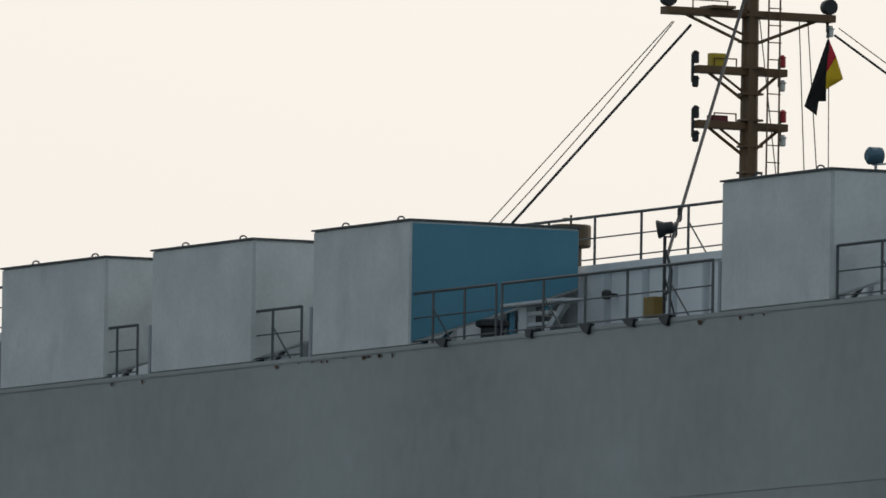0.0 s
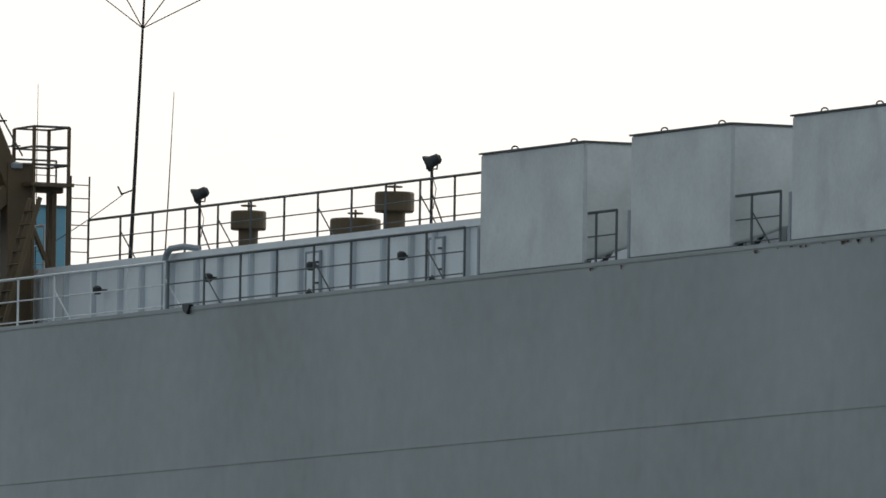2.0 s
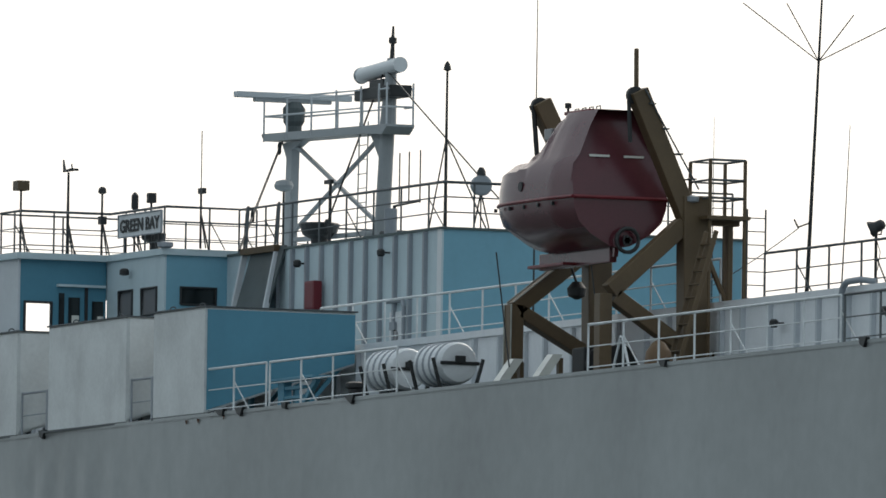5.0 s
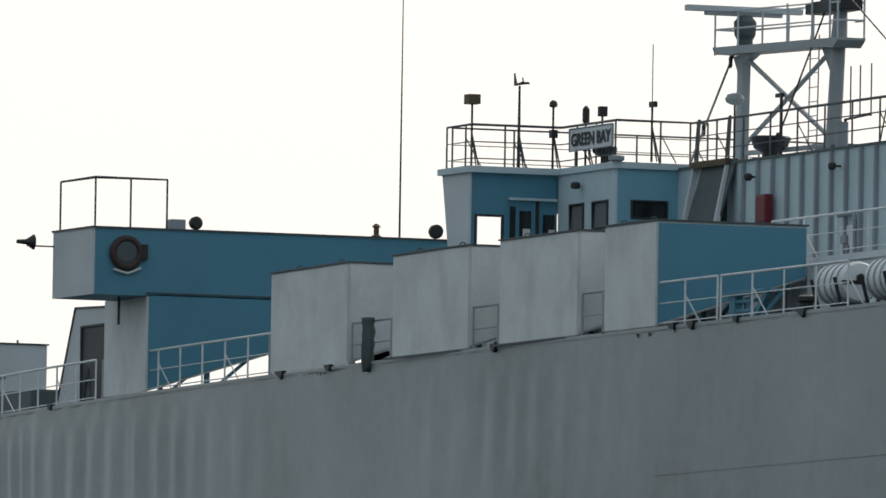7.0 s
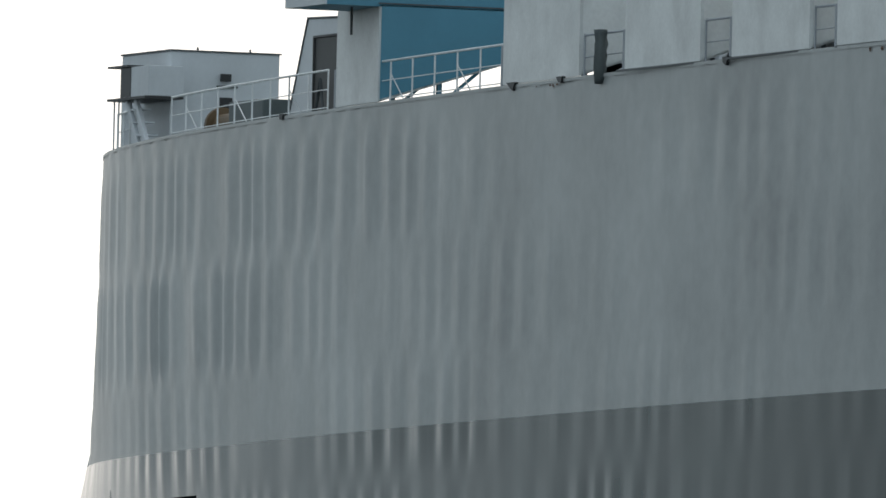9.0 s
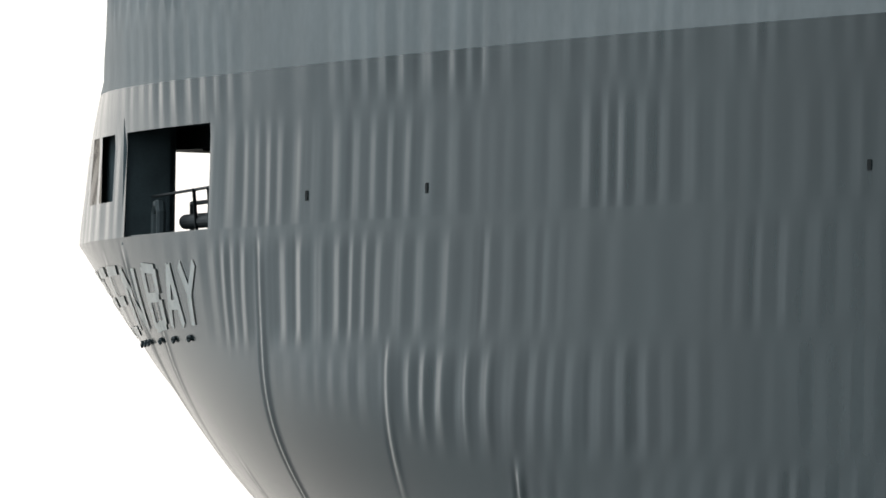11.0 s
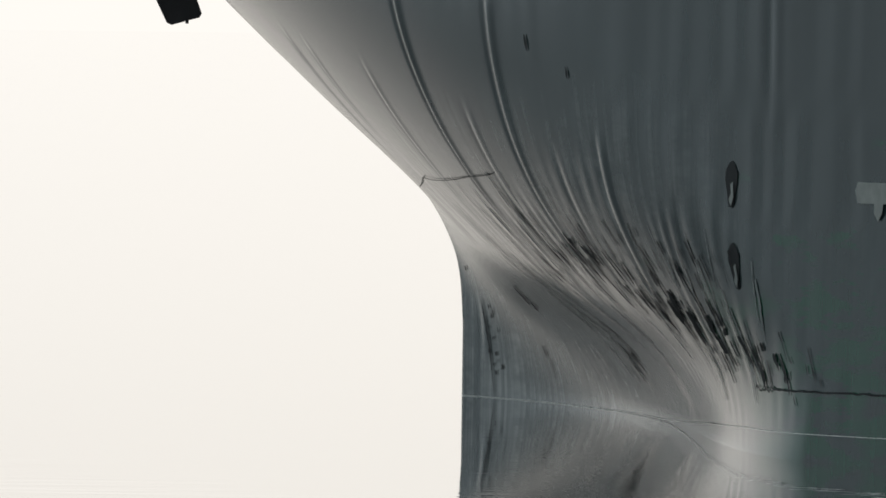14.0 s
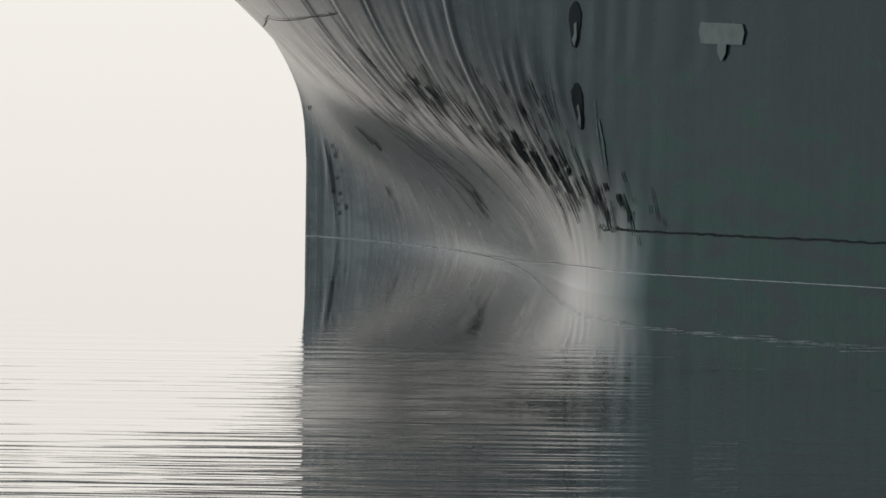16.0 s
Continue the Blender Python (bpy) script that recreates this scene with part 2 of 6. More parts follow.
# ---- water ----
def water():
    m = bpy.data.materials.new("harbour water")
    m.use_nodes = True
    n, l = m.node_tree.nodes, m.node_tree.links
    p = n["Principled BSDF"]
    p.inputs["Base Color"].default_value = (0.035, 0.04, 0.034, 1)
    p.inputs["Roughness"].default_value = 0.0
    p.inputs["IOR"].default_value = 1.33
    tc = n.new("ShaderNodeTexCoord")
    mp = n.new("ShaderNodeMapping")
    # ripples lie across the line of sight
    mp.inputs["Rotation"].default_value = (0, 0, radians(21))
    l.new(tc.outputs["Object"], mp.inputs["Vector"])
    st = n.new("ShaderNodeMapping")
    st.inputs["Scale"].default_value = (0.55, 0.16, 1)
    l.new(mp.outputs[0], st.inputs["Vector"])
    a = n.new("ShaderNodeTexNoise")
    a.inputs["Scale"].default_value, a.inputs["Detail"].default_value, a.inputs["Roughness"].default_value = 1.0, 2, 0.5
    l.new(st.outputs[0], a.inputs["Vector"])
    big = n.new("ShaderNodeTexNoise")
    big.inputs["Scale"].default_value, big.inputs["Detail"].default_value = 0.035, 2
    l.new(mp.outputs[0], big.inputs["Vector"])
    patch = n.new("ShaderNodeMapRange")
    patch.inputs["From Min"].default_value, patch.inputs["From Max"].default_value = 0.35, 0.75
    patch.inputs["To Min"].default_value, patch.inputs["To Max"].default_value = 0.25, 1.0
    l.new(big.outputs["Fac"], patch.inputs["Value"])
    # sheltered slick along the hull, ripples farther off
    sep = n.new("ShaderNodeSeparateXYZ")
    l.new(tc.outputs["Object"], sep.inputs[0])
    off = n.new("ShaderNodeMapRange")
    off.interpolation_type = "SMOOTHSTEP"
    off.inputs["From Min"].default_value, off.inputs["From Max"].default_value = -6.0, -75.0
    off.inputs["To Min"].default_value, off.inputs["To Max"].default_value = 0.05, 1.0
    l.new(sep.outputs["Y"], off.inputs["Value"])
    amp = n.new("ShaderNodeMath")
    amp.operation = "MULTIPLY"
    l.new(patch.outputs["Result"], amp.inputs[0])
    l.new(off.outputs["Result"], amp.inputs[1])
    h = n.new("ShaderNodeMath")
    h.operation = "MULTIPLY"
    l.new(a.outputs["Fac"], h.inputs[0])
    l.new(amp.outputs[0], h.inputs[1])
    b = n.new("ShaderNodeBump")
    b.inputs["Strength"].default_value, b.inputs["Distance"].default_value = 1.0, 0.17
    l.new(h.outputs[0], b.inputs["Height"])
    l.new(b.outputs[0], p.inputs["Normal"])
    bm = bmesh.new()
    bmesh.ops.create_grid(bm, x_segments=1, y_segments=1, size=4500)
    return tagged(finish("water", bm, m), "calm grey harbour water with fine ripples", "water", kind="structure")


WATER = water()

# ---- hull ----
DECK_Z, DIV_Z, KNUCKLE_Z = 32.7, 24.42, 20.4
D = DECK_Z
U = D + 1.73                      # the raised deck inboard of the side walkway
# lines of the bow by height: stem, fullness and end of the entrance
LINES_Z = (-2, 0, 2, 4, 6, 8, 10.5, 13, 15.5, 18, 20.4)
LINES_STEM = (-446.3, -446.3, -446.31, -447.12, -450.58, -456.63, -463.68, -466.04, -466.54, -470.86, -475.4)
LINES_RUN = (1.376, 1.355, 1.347, 1.466, 1.644, 1.838, 2.041, 2.298, 2.377, 1.973, 1.7)
LINES_FULL = (0.594, 0.536, 0.676, 0.918, 0.975, 0.946, 0.947, 1.255, 1.774, 2.174, 2.4)
LINES_END = (-385.1, -384.3, -384.25, -386.44, -390.52, -393.38, -395.5, -390.43, -388.91, -389.51, -390.0)
# above the knuckle: height, stem, run, fullness, end
UPPER = ((20.4, -475.4, 1.7, 2.4, -390.0), (22.9, -474.0, 1.68, 2.5, -390.0), (24.75, -470.0, 1.63, 3.0, -390.0), (28.0, -467.5, 1.58, 3.5, -389.8), (D, -466.1, 1.56, 3.82, -389.6))
FOOT_X = -446.3                  # the stem at the water


def fair(z, values):
    """A smooth curve through the values at the heights of the lines."""
    z = min(LINES_Z[-1], max(LINES_Z[0], z))
    m = np.gradient(np.array(values), np.array(LINES_Z))
    i = max(k for k in range(len(LINES_Z) - 1) if LINES_Z[k] <= z)
    h = LINES_Z[i + 1] - LINES_Z[i]
    u = (z - LINES_Z[i]) / h
    return float((2 * u ** 3 - 3 * u * u + 1) * values[i] + (u ** 3 - 2 * u * u + u) * h * m[i] + (3 * u * u - 2 * u ** 3) * values[i + 1] + (u ** 3 - u * u) * h * m[i + 1])


@functools.lru_cache(maxsize=20000)
def lines_at(z):
    if z > 20.4:
        return tuple(float(np.interp(z, [r[0] for r in UPPER], [r[k] for r in UPPER])) for k in (1, 2, 3, 4))
    return fair(z, LINES_STEM), fair(z, LINES_RUN), fair(z, LINES_FULL), fair(z, LINES_END)


def stem_x(z):
    return lines_at(round(z, 3))[0]


def half_breadth(x, z):
    """Fine and hollow at the water, full above the knuckle, with a wide flare between."""
    stem, run, full, end = lines_at(round(z, 3))
    s = min(1.0, max(0.0, (x - stem) / (end - stem)))
    return 16.0 * max(0.0, 1 - (1 - s) ** run) ** (1 / full)


def flare(x, z):
    """How far the side leans out, in metres for each metre of height."""
    return half_breadth(x, z + 0.4) / 0.8 - half_breadth(x, z - 0.4) / 0.8


def side_y(x, z=DECK_Z):
    return 16.0 - half_breadth(x, z)


def dent(x, z, seed):
    """Plating pressed in between the frames of the fore body, in metres."""
    if x > -350:
        return 0.0
    spread = min(1.0, max(0.0, (-366 - x) / 45)) * min(1.0, max(0.0, (z - 0.3) / 2)) * (min(1.0, max(0.1, (x + 441) / 22)) if z < 17.5 else 1.0)
    spread *= min(1.0, max(0.0, 1.1 - 6.0 * flare(x, z))) if z < 20 else 1.0
    deck = math.floor((z - 2.2) / 3.0)
    patch = 0.5 + 0.5 * noise.noise((x * 0.07 + seed, deck * 3.7, 3.1))
    warp = x + 1.5 * noise.noise((x * 0.21, deck * 1.9, 7.7)) + 0.25 * noise.noise((x * 0.2, z * 0.3, 1.1))
    wave = math.sin(warp * 2 * math.pi / 1.72)
    rib = wave * abs(wave) ** 0.4 * (0.55 + 0.9 * abs(noise.noise((round(x / 0.86) * 1.37, deck * 2.3, 5.0))))
    u = ((z - 2.2) / 3.0) % 1.0
    fade = min(1.0, 6 * u, 6 * (1 - u))
    low = min(1.0, max(0.0, (z - 0.2) / 1.2), max(0.0, (7.5 - z) / 2.5)) * min(1.0, max(0.0, (x + 438) / 8), max(0.0, (-384 - x) / 8)) if z < 7.5 else 0.0
    if low > 0:
        low *= 0.019 * max(0.0, 0.35 + 1.3 * noise.noise((x * 0.17, z * 0.55, 9.0))) * math.sin((x + 1.4 * noise.noise((x * 0.3, z * 0.3, 4.0))) * 2 * math.pi / 1.35)
    return low + spread * fade * ((0.10 if z < 24.4 else 0.14) * max(0.0, patch - 0.30) * rib + 0.028 * noise.noise((x * 0.6, z * 0.13, seed))) + crease(x, z)


# long buckled edges that follow single frames: place, lowest, highest, depth
CREASES = ((-437.6, 10.6, 20.2, 0.10), (-413.5, 1.5, 14.3, 0.11), (-405.4, 1.5, 10.9, 0.10), (-386.4, 7.5, 14.5, 0.05), (-424.5, 13.0, 17.5, 0.06), (-455.5, 9.5, 20.2, 0.09), (-448.5, 7.5, 13.0, 0.06), (-397.8, 2.0, 7.5, 0.08), (-444.6, 0.3, 2.6, 0.05), (-432.0, 3.0, 9.8, 0.07), (-459.5, 13.0, 20.0, 0.05), (-451.8, 10.5, 19.0, 0.06), (-446.2, 8.6, 14.5, 0.05), (-428.5, 6.0, 9.5, 0.05), (-420.0, 4.0, 9.0, 0.05), (-409.3, 2.5, 8.0, 0.05), (-401.5, 2.0, 7.0, 0.05))


def crease(x, z):
    out = 0.0
    for xc, lo, hi, depth in CREASES:
        if lo < z < hi and abs(x - xc) < 1.4:
            u = x - xc
            out += 0.42 * depth * min(1.0, (z - lo) / 1.5, (hi - z) / 0.6) * (math.exp(-(u - 0.25) ** 2 / 0.08) - 0.8 * math.exp(-(u + 0.2) ** 2 / 0.03))
    return out


# stations along the port side: close together over the fore body, coarse aft of it
STATIONS = [-476.0 + 0.14 * i for i in range(680)] + [-380.7 + 0.7 * i for i in range(60)] + [-338.0 + 4.9 * i for i in range(21)]


def shell(bm, zs, sides=(1, -1), skip=None):
    for sg in sides:
        rows = []
        k = len(STATIONS) - 1 if sg > 0 else 90
        for z in zs:
            stem = min(stem_x(z), FOOT_X)
            row = []
            for i in range(k + 1):
                x = max(stem, STATIONS[i]) if sg > 0 else stem + (-240.0 - stem) * (i / k) ** 1.6
                hb = half_breadth(x, z) + (dent(x, z, 0.0) if sg > 0 and x > stem + 0.1 else 0.0)
                # the paint line rises a little towards midships, to fit the camera's view
                rise = 0.19 * min(1.5, max(0.0, (x + 440) / 45)) * max(0.0, 1 - abs(z - DIV_Z) / 4)
                row.append(bm.verts.new((x, 16 - sg * hb, z + rise)))
            rows.append(row)
        for a, b in zip(rows, rows[1:]):
            for i in range(k):
                q = (a[i], a[i + 1], b[i + 1], b[i])
                if skip and skip(sum(v.co.x for v in q) / 4, sum(v.co.y for v in q) / 4, sum(v.co.z for v in q) / 4):
                    continue
                bm.faces.new(q if sg > 0 else q[::-1])
    bmesh.ops.remove_doubles(bm, verts=[v for v in bm.verts if v.co.x < -440], dist=0.002)
    return bm


def thicken(ob, t=0.01):
    s = ob.modifiers.new("thickness", "SOLIDIFY")
    s.thickness, s.offset = t, 0.0
    return ob


def hull_holes(x, y, z):
    if y < 16 and (-454.8 < x < -443.2 and 20.35 < z < 23.2 or -460.0 < x < -457.1 and 21.4 < z < 23.2 or -462.8 < x < -460.9 and 21.4 < z < 23.2):
        return True
    return x < -468.6 and y > 12.4 and 20.6 < z < 23.2


def hull():
    h = thing("ship_hull", "tall car carrier hull painted grey above and dark green-grey below", "ship")
    part("upper_shell", shell(bmesh.new(), list(np.linspace(DIV_Z, D, 24))), GREY, h, "grey upper hull plating with dented streaks", smooth=True)
    part("bow_shell", shell(bmesh.new(), [20.4, 20.6, 20.9, 21.4, 21.9, 22.4, 22.8, 23.2, 23.6, 24.0, DIV_Z], skip=hull_holes), DARK, h, "dark hull plating with mooring openings", smooth=True)
    part("lower_shell", shell(bmesh.new(), [-2.0, 0.0] + list(np.linspace(0.4, KNUCKLE_Z, 84))), DARK, h, "dark green-grey lower hull plating", smooth=True)
    bm = bmesh.new()
    left, right = [], []
    for i in range(120):
        s = (i / 119) ** 2
        x = stem_x(D) + (-240.0 - stem_x(D)) * s
        hb = half_breadth(x, D)
        left.append(bm.verts.new((x, 16 - hb + 0.02, D - 0.06)))
        right.append(bm.verts.new((x, 16 + hb - 0.02, D - 0.06)))
    for i in range(119):
        bm.faces.new((left[i], left[i + 1], right[i + 1], right[i]))
    part("weather_deck", bm, DECK, h, "painted steel weather deck")
    part("transom", box((-240.2, 0, -2), (-240, 32, D)), GREY, h)
    # flat bar along the sheer and weld seams down the side
    bm = bmesh.new()
    last = None
    for x in np.linspace(-464.5, -242.0, 190):
        y = side_y(x)
        row = [bm.verts.new(q) for q in ((x, y - 0.02, D - 0.05), (x, y - 0.02, D + 0.035), (x, y + 0.1, D + 0.035))]
        if last:
            bm.faces.new((last[0], row[0], row[1], last[1]))
            bm.faces.new((last[1], row[1], row[2], last[2]))
        last = row
    part("sheer_bar", bm, GREY, h)
    bm = bmesh.new()
    rows = [[bm.verts.new((x, side_y(x, z) - 0.012, z)) for z in (D - 3.43, D - 3.41)] for x in np.linspace(-388.0, -250.0, 40)]
    for a, b in zip(rows, rows[1:]):
        bm.faces.new((a[0], b[0], b[1], a[1]))
    thicken(part("weld_seam", bm, GREY, h))
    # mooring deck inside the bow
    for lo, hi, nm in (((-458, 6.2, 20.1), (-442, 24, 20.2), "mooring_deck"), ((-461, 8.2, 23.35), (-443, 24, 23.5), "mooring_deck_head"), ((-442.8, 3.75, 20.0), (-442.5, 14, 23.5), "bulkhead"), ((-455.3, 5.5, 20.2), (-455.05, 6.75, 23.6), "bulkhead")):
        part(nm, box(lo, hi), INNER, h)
    # two plates added inside to block daylight, so the side openings stay dark
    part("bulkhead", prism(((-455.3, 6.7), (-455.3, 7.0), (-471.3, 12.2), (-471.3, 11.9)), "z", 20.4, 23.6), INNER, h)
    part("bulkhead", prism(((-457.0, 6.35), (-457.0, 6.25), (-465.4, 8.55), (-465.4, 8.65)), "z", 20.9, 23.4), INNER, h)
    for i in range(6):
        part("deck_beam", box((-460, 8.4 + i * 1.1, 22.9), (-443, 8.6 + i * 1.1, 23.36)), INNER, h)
    return h


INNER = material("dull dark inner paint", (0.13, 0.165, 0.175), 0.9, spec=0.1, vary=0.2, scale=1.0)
HULL_LETTER = material("faded white hull lettering", (0.85, 0.84, 0.78), 0.2, spec=0.28, vary=0.3, scale=1.2)
STEEL = material("dark steel", (0.075, 0.095, 0.10), 0.55, vary=0.2, scale=1.0)
GLASS = material("dark window glass", (0.015, 0.02, 0.022), 0.06, vary=0.05, scale=1.0)
PANE = material("grey tinted pane", (0.20, 0.20, 0.21), 0.12, vary=0.05, scale=1.0)
RAIL = material("weathered rail paint", (0.075, 0.087, 0.095), 0.55, vary=0.2, scale=3.0)
RAILW = material("white rail paint", (0.70, 0.73, 0.75), 0.5, vary=0.15, scale=3.0)
RED = material("red paint", (0.45, 0.02, 0.03), 0.4, vary=0.1, scale=3.0)
MAROON = material("dark red paint", (0.16, 0.012, 0.02), 0.4, vary=0.1, scale=3.0)
YELLOW = material("yellow paint", (0.55, 0.38, 0.02), 0.5, vary=0.1, scale=3.0)
CLOTHK = material("black flag cloth", (0.012, 0.012, 0.012), 0.9, vary=0.1, scale=4.0)
CLOTHR = material("red flag cloth", (0.55, 0.02, 0.04), 0.9, vary=0.1, scale=4.0)
CLOTHY = material("gold flag cloth", (0.75, 0.48, 0.02), 0.9, vary=0.1, scale=4.0)
OLIVE = material("olive brown paint", (0.112, 0.073, 0.036), 0.5, vary=0.2, scale=1.2, streak=0.3, streak_colour=(0.05, 0.035, 0.02))
RUST = material("rust", (0.10, 0.05, 0.03), 0.85, vary=0.3, scale=3.0)
LAMP_GLASS = material("lamp glass", (0.7, 0.7, 0.66), 0.15, vary=0.05, scale=3.0)
LETTER = material("faded white lettering", (0.36, 0.37, 0.34), 0.7, vary=0.25, scale=2.5)
NEAR_WHITE = material("white panel paint", (0.76, 0.78, 0.81), 0.45, vary=0.08, scale=0.8, streak=0.35, streak_colour=(0.40, 0.43, 0.48))
RUBBED = material("rubbed grey paint", (0.26, 0.27, 0.26), 0.5, vary=0.3, scale=1.5)
MARK_AND_HOLE = material("scuffed bare patches and hole shade", (0.012, 0.013, 0.013), 0.7, vary=0.3, scale=3.0)

hull()


# ---- raised deck inboard of the side walkway ----
def raised_deck():
    r = thing("raised_deck", "white painted raised deck trunk with vertical stiffeners", "deckhouse")
    part("side_wall", box((-416.0, 4.0, D - 0.05), (-242.0, 4.08, U)), NEAR_WHITE, r, "white stiffened side wall")
    part("deck_plate", box((-416.0, 4.0, U), (-242.0, 28.0, U + 0.05)), DECK, r)
    part("end_wall", box((-416.1, 4.0, D - 0.05), (-416.0, 28.0, U)), NEAR_WHITE, r)
    part("coaming", box((-416.0, 3.93, U - 0.10), (-242.0, 3.998, U + 0.06)), NEAR_WHITE, r)
    bm = box((-0.045, -0.11, 0.0), (0.045, 0.0, 1.60))
    first = part("stiffener", bm, PALELIT, r)
    first.location = (-411.5, 3.998, D)
    x, k = -410.1, 0
    while x < -292:
        o = first.copy()
        scene.collection.objects.link(o)
        o.parent = r
        o.location = (x, 3.998, D)
        k += 1
        x += 1.37 + 0.25 * math.sin(k * 2.3)


PALEGREY = material("pale grey paint", (0.30, 0.33, 0.37), 0.5, vary=0.1, scale=1.0)
raised_deck()


# ---- ventilator houses along the deck edge ----
def vent_house(x0, x1, depth, aft, label, top=D + 2.52, under=1.3, foot=0.62):
    y0, y1 = side_y(x0) + 0.02, side_y(x1) + 0.02
    t = thing("ventilator_house", label, "ventilator", (x1, y1, D), "ventilator houses along the deck edge")
    ln, dy, h = x1 - x0, y0 - y1, top - D
    bm = bmesh.new()
    lo = [(-ln, dy, 0.04), (0, 0, 0.04), (0, depth, under), (-ln, dy + depth, under)]
    hi = [(-ln, dy, h), (0, 0, h), (0, depth, h), (-ln, dy + depth, h)]
    a = [bm.verts.new(p) for p in lo]
    b = [bm.verts.new(p) for p in hi]
    bm.faces.new(a[::-1])
    bm.faces.new(b)
    for i in range(4):
        bm.faces.new((a[i], a[(i + 1) % 4], b[(i + 1) % 4], b[i]))
    bmesh.ops.bevel(bm, geom=list(bm.edges), offset=0.025, segments=2, affect="EDGES")
    part("body", bm, LIGHT, t, "light grey painted casing")
    part("aft_panel", prism(((0.05, 0.12), (depth - 0.03, under + 0.04), (depth - 0.03, h - 0.05), (0.05, h - 0.05)), "x", 0.0, 0.03), aft, t, "blue aft panel" if aft is BLUE else "light grey aft panel")
    bm = bmesh.new()
    c = [bm.verts.new(p) for p in ((-ln - 0.03, dy - 0.04, h), (0.05, -0.04, h), (0.05, depth + 0.03, h), (-ln - 0.03, dy + depth + 0.03, h))]
    e = [bm.verts.new((v.co.x, v.co.y, h + 0.035)) for v in c]
    bm.faces.new(c[::-1])
    bm.faces.new(e)
    for i in range(4):
        bm.faces.new((c[i], c[(i + 1) % 4], e[(i + 1) % 4], e[i]))
    part("roof", bm, RAIL, t, "dark edged roof plate")
    for f in (0.28, 0.85):
        ring = [(-ln * (1 - f), 0.12 + dy * (1 - f) + 0.055 * math.cos(q), h + 0.055 + 0.06 * math.sin(q)) for q in np.linspace(-0.5, math.pi + 0.5, 8)]
        part("lifting_eye", path_tube([(p[0] + (p[1] - 0.12) * 0.8, p[1], p[2]) for p in ring], 0.016, 6), RAIL, t)
    part("ledge", box((-ln, -0.03, 0.0), (0.02, 0.02, 0.05)), RAIL, t, "dark foot bar") if abs(dy) < 0.2 else None
    part("corner_bar", box((-ln - 0.13, dy + 0.005, 0.04), (-ln - 0.03, dy + 0.1, 1.02)), PALEGREY, t)
    f = depth * foot
    for x in (-0.25, -ln + 0.25):
        part("support_leg", box((x - 0.06, f, -0.02), (x + 0.06, f + 0.12, 0.1 + under * foot)), BLUE if aft is BLUE else PALEGREY, t)
        part("knee", prism(((f + 0.1, 0.1), (f + 0.2, 0.1), (f + 1.2, under * (f + 1.2) / depth), (f + 1.0, under * (f + 1.0) / depth)), "x", x - 0.04, x + 0.04), BLUE if aft is BLUE else PALEGREY, t)
    return t


HOUSES = (
    (-336.67, -331.75, 3.7, LIGHT, "light grey ventilator house with stained panels"), (-329.57, -324.95, 3.7, LIGHT, "light grey ventilator house with stained panels"),
    (-322.23, -317.94, 3.75, BLUE, "grey ventilator house with a blue aft face"), (-304.73, -300.3, 3.7, LIGHT, "light grey ventilator house beside the aft mast"),
    (-414.9, -409.0, 3.7, LIGHT, "light grey ventilator house with stained panels"), (-405.7, -400.3, 3.7, LIGHT, "light grey ventilator house with stained panels"),
    (-398.2, -393.0, 3.7, LIGHT, "light grey ventilator house with stained panels"), (-391.3, -388.1, 3.8, BLUE, "grey ventilator house with a blue aft face"),
    (-429.0, -425.2, 4.0, BLUE, "grey ventilator house with a blue aft face under the bridge wing", D + 2.52, 1.3, 0.42),
)
for row in HOUSES:
    vent_house(*row)


# ---- railings ----
def railing(points, height=1.07, bars=(0.12, 0.58, 1.07), spacing=1.85, mat=None, label="weathered steel deck railing with three bars", r=0.024, braces=True, closed_ends=True):
    """A run of railing along points (x, y, z of the foot line)."""
    mat = mat or RAIL
    t = thing("railing", label, "railing", points[0], "deck railings")
    o = Vector(points[0])
    pts = [Vector(p) - o for p in points]
    for i, b in enumerate(bars):
        part("rail_bar", path_tube([p + Vector((0, 0, b)) for p in pts], r * (1.25 if b == bars[-1] else 0.62), 6), mat, t)
    ln = [0.0]
    for a, b in zip(pts, pts[1:]):
        ln.append(ln[-1] + (b - a).length)
    n = max(1, round(ln[-1] / spacing))
    post = None
    for k in range(n + 1):
        d = ln[-1] * k / n
        j = max(q for q in range(len(ln)) if ln[q] <= d + 1e-6)
        j = min(j, len(pts) - 2)
        p = pts[j].lerp(pts[j + 1], (d - ln[j]) / max(1e-6, ln[j + 1] - ln[j]))
        if post is None:
            post = part("post", box((-0.035, -0.012, -0.04), (0.035, 0.012, height)), mat, t)
            post.location = p
        else:
            c = post.copy()
            scene.collection.objects.link(c)
            c.parent, c.location = t, p
        if braces and k % 3 == 1:
            part("brace", tube(p + Vector((0.02, 0, 0.72)), p + Vector((0.42, 0.25, 0.0)), 0.016, None, 6), mat, t)
    return t


def edge(xa, xb, n=6, inset=0.12):
    return [(x, side_y(x) + inset, D) for x in np.linspace(xa, xb, n)]


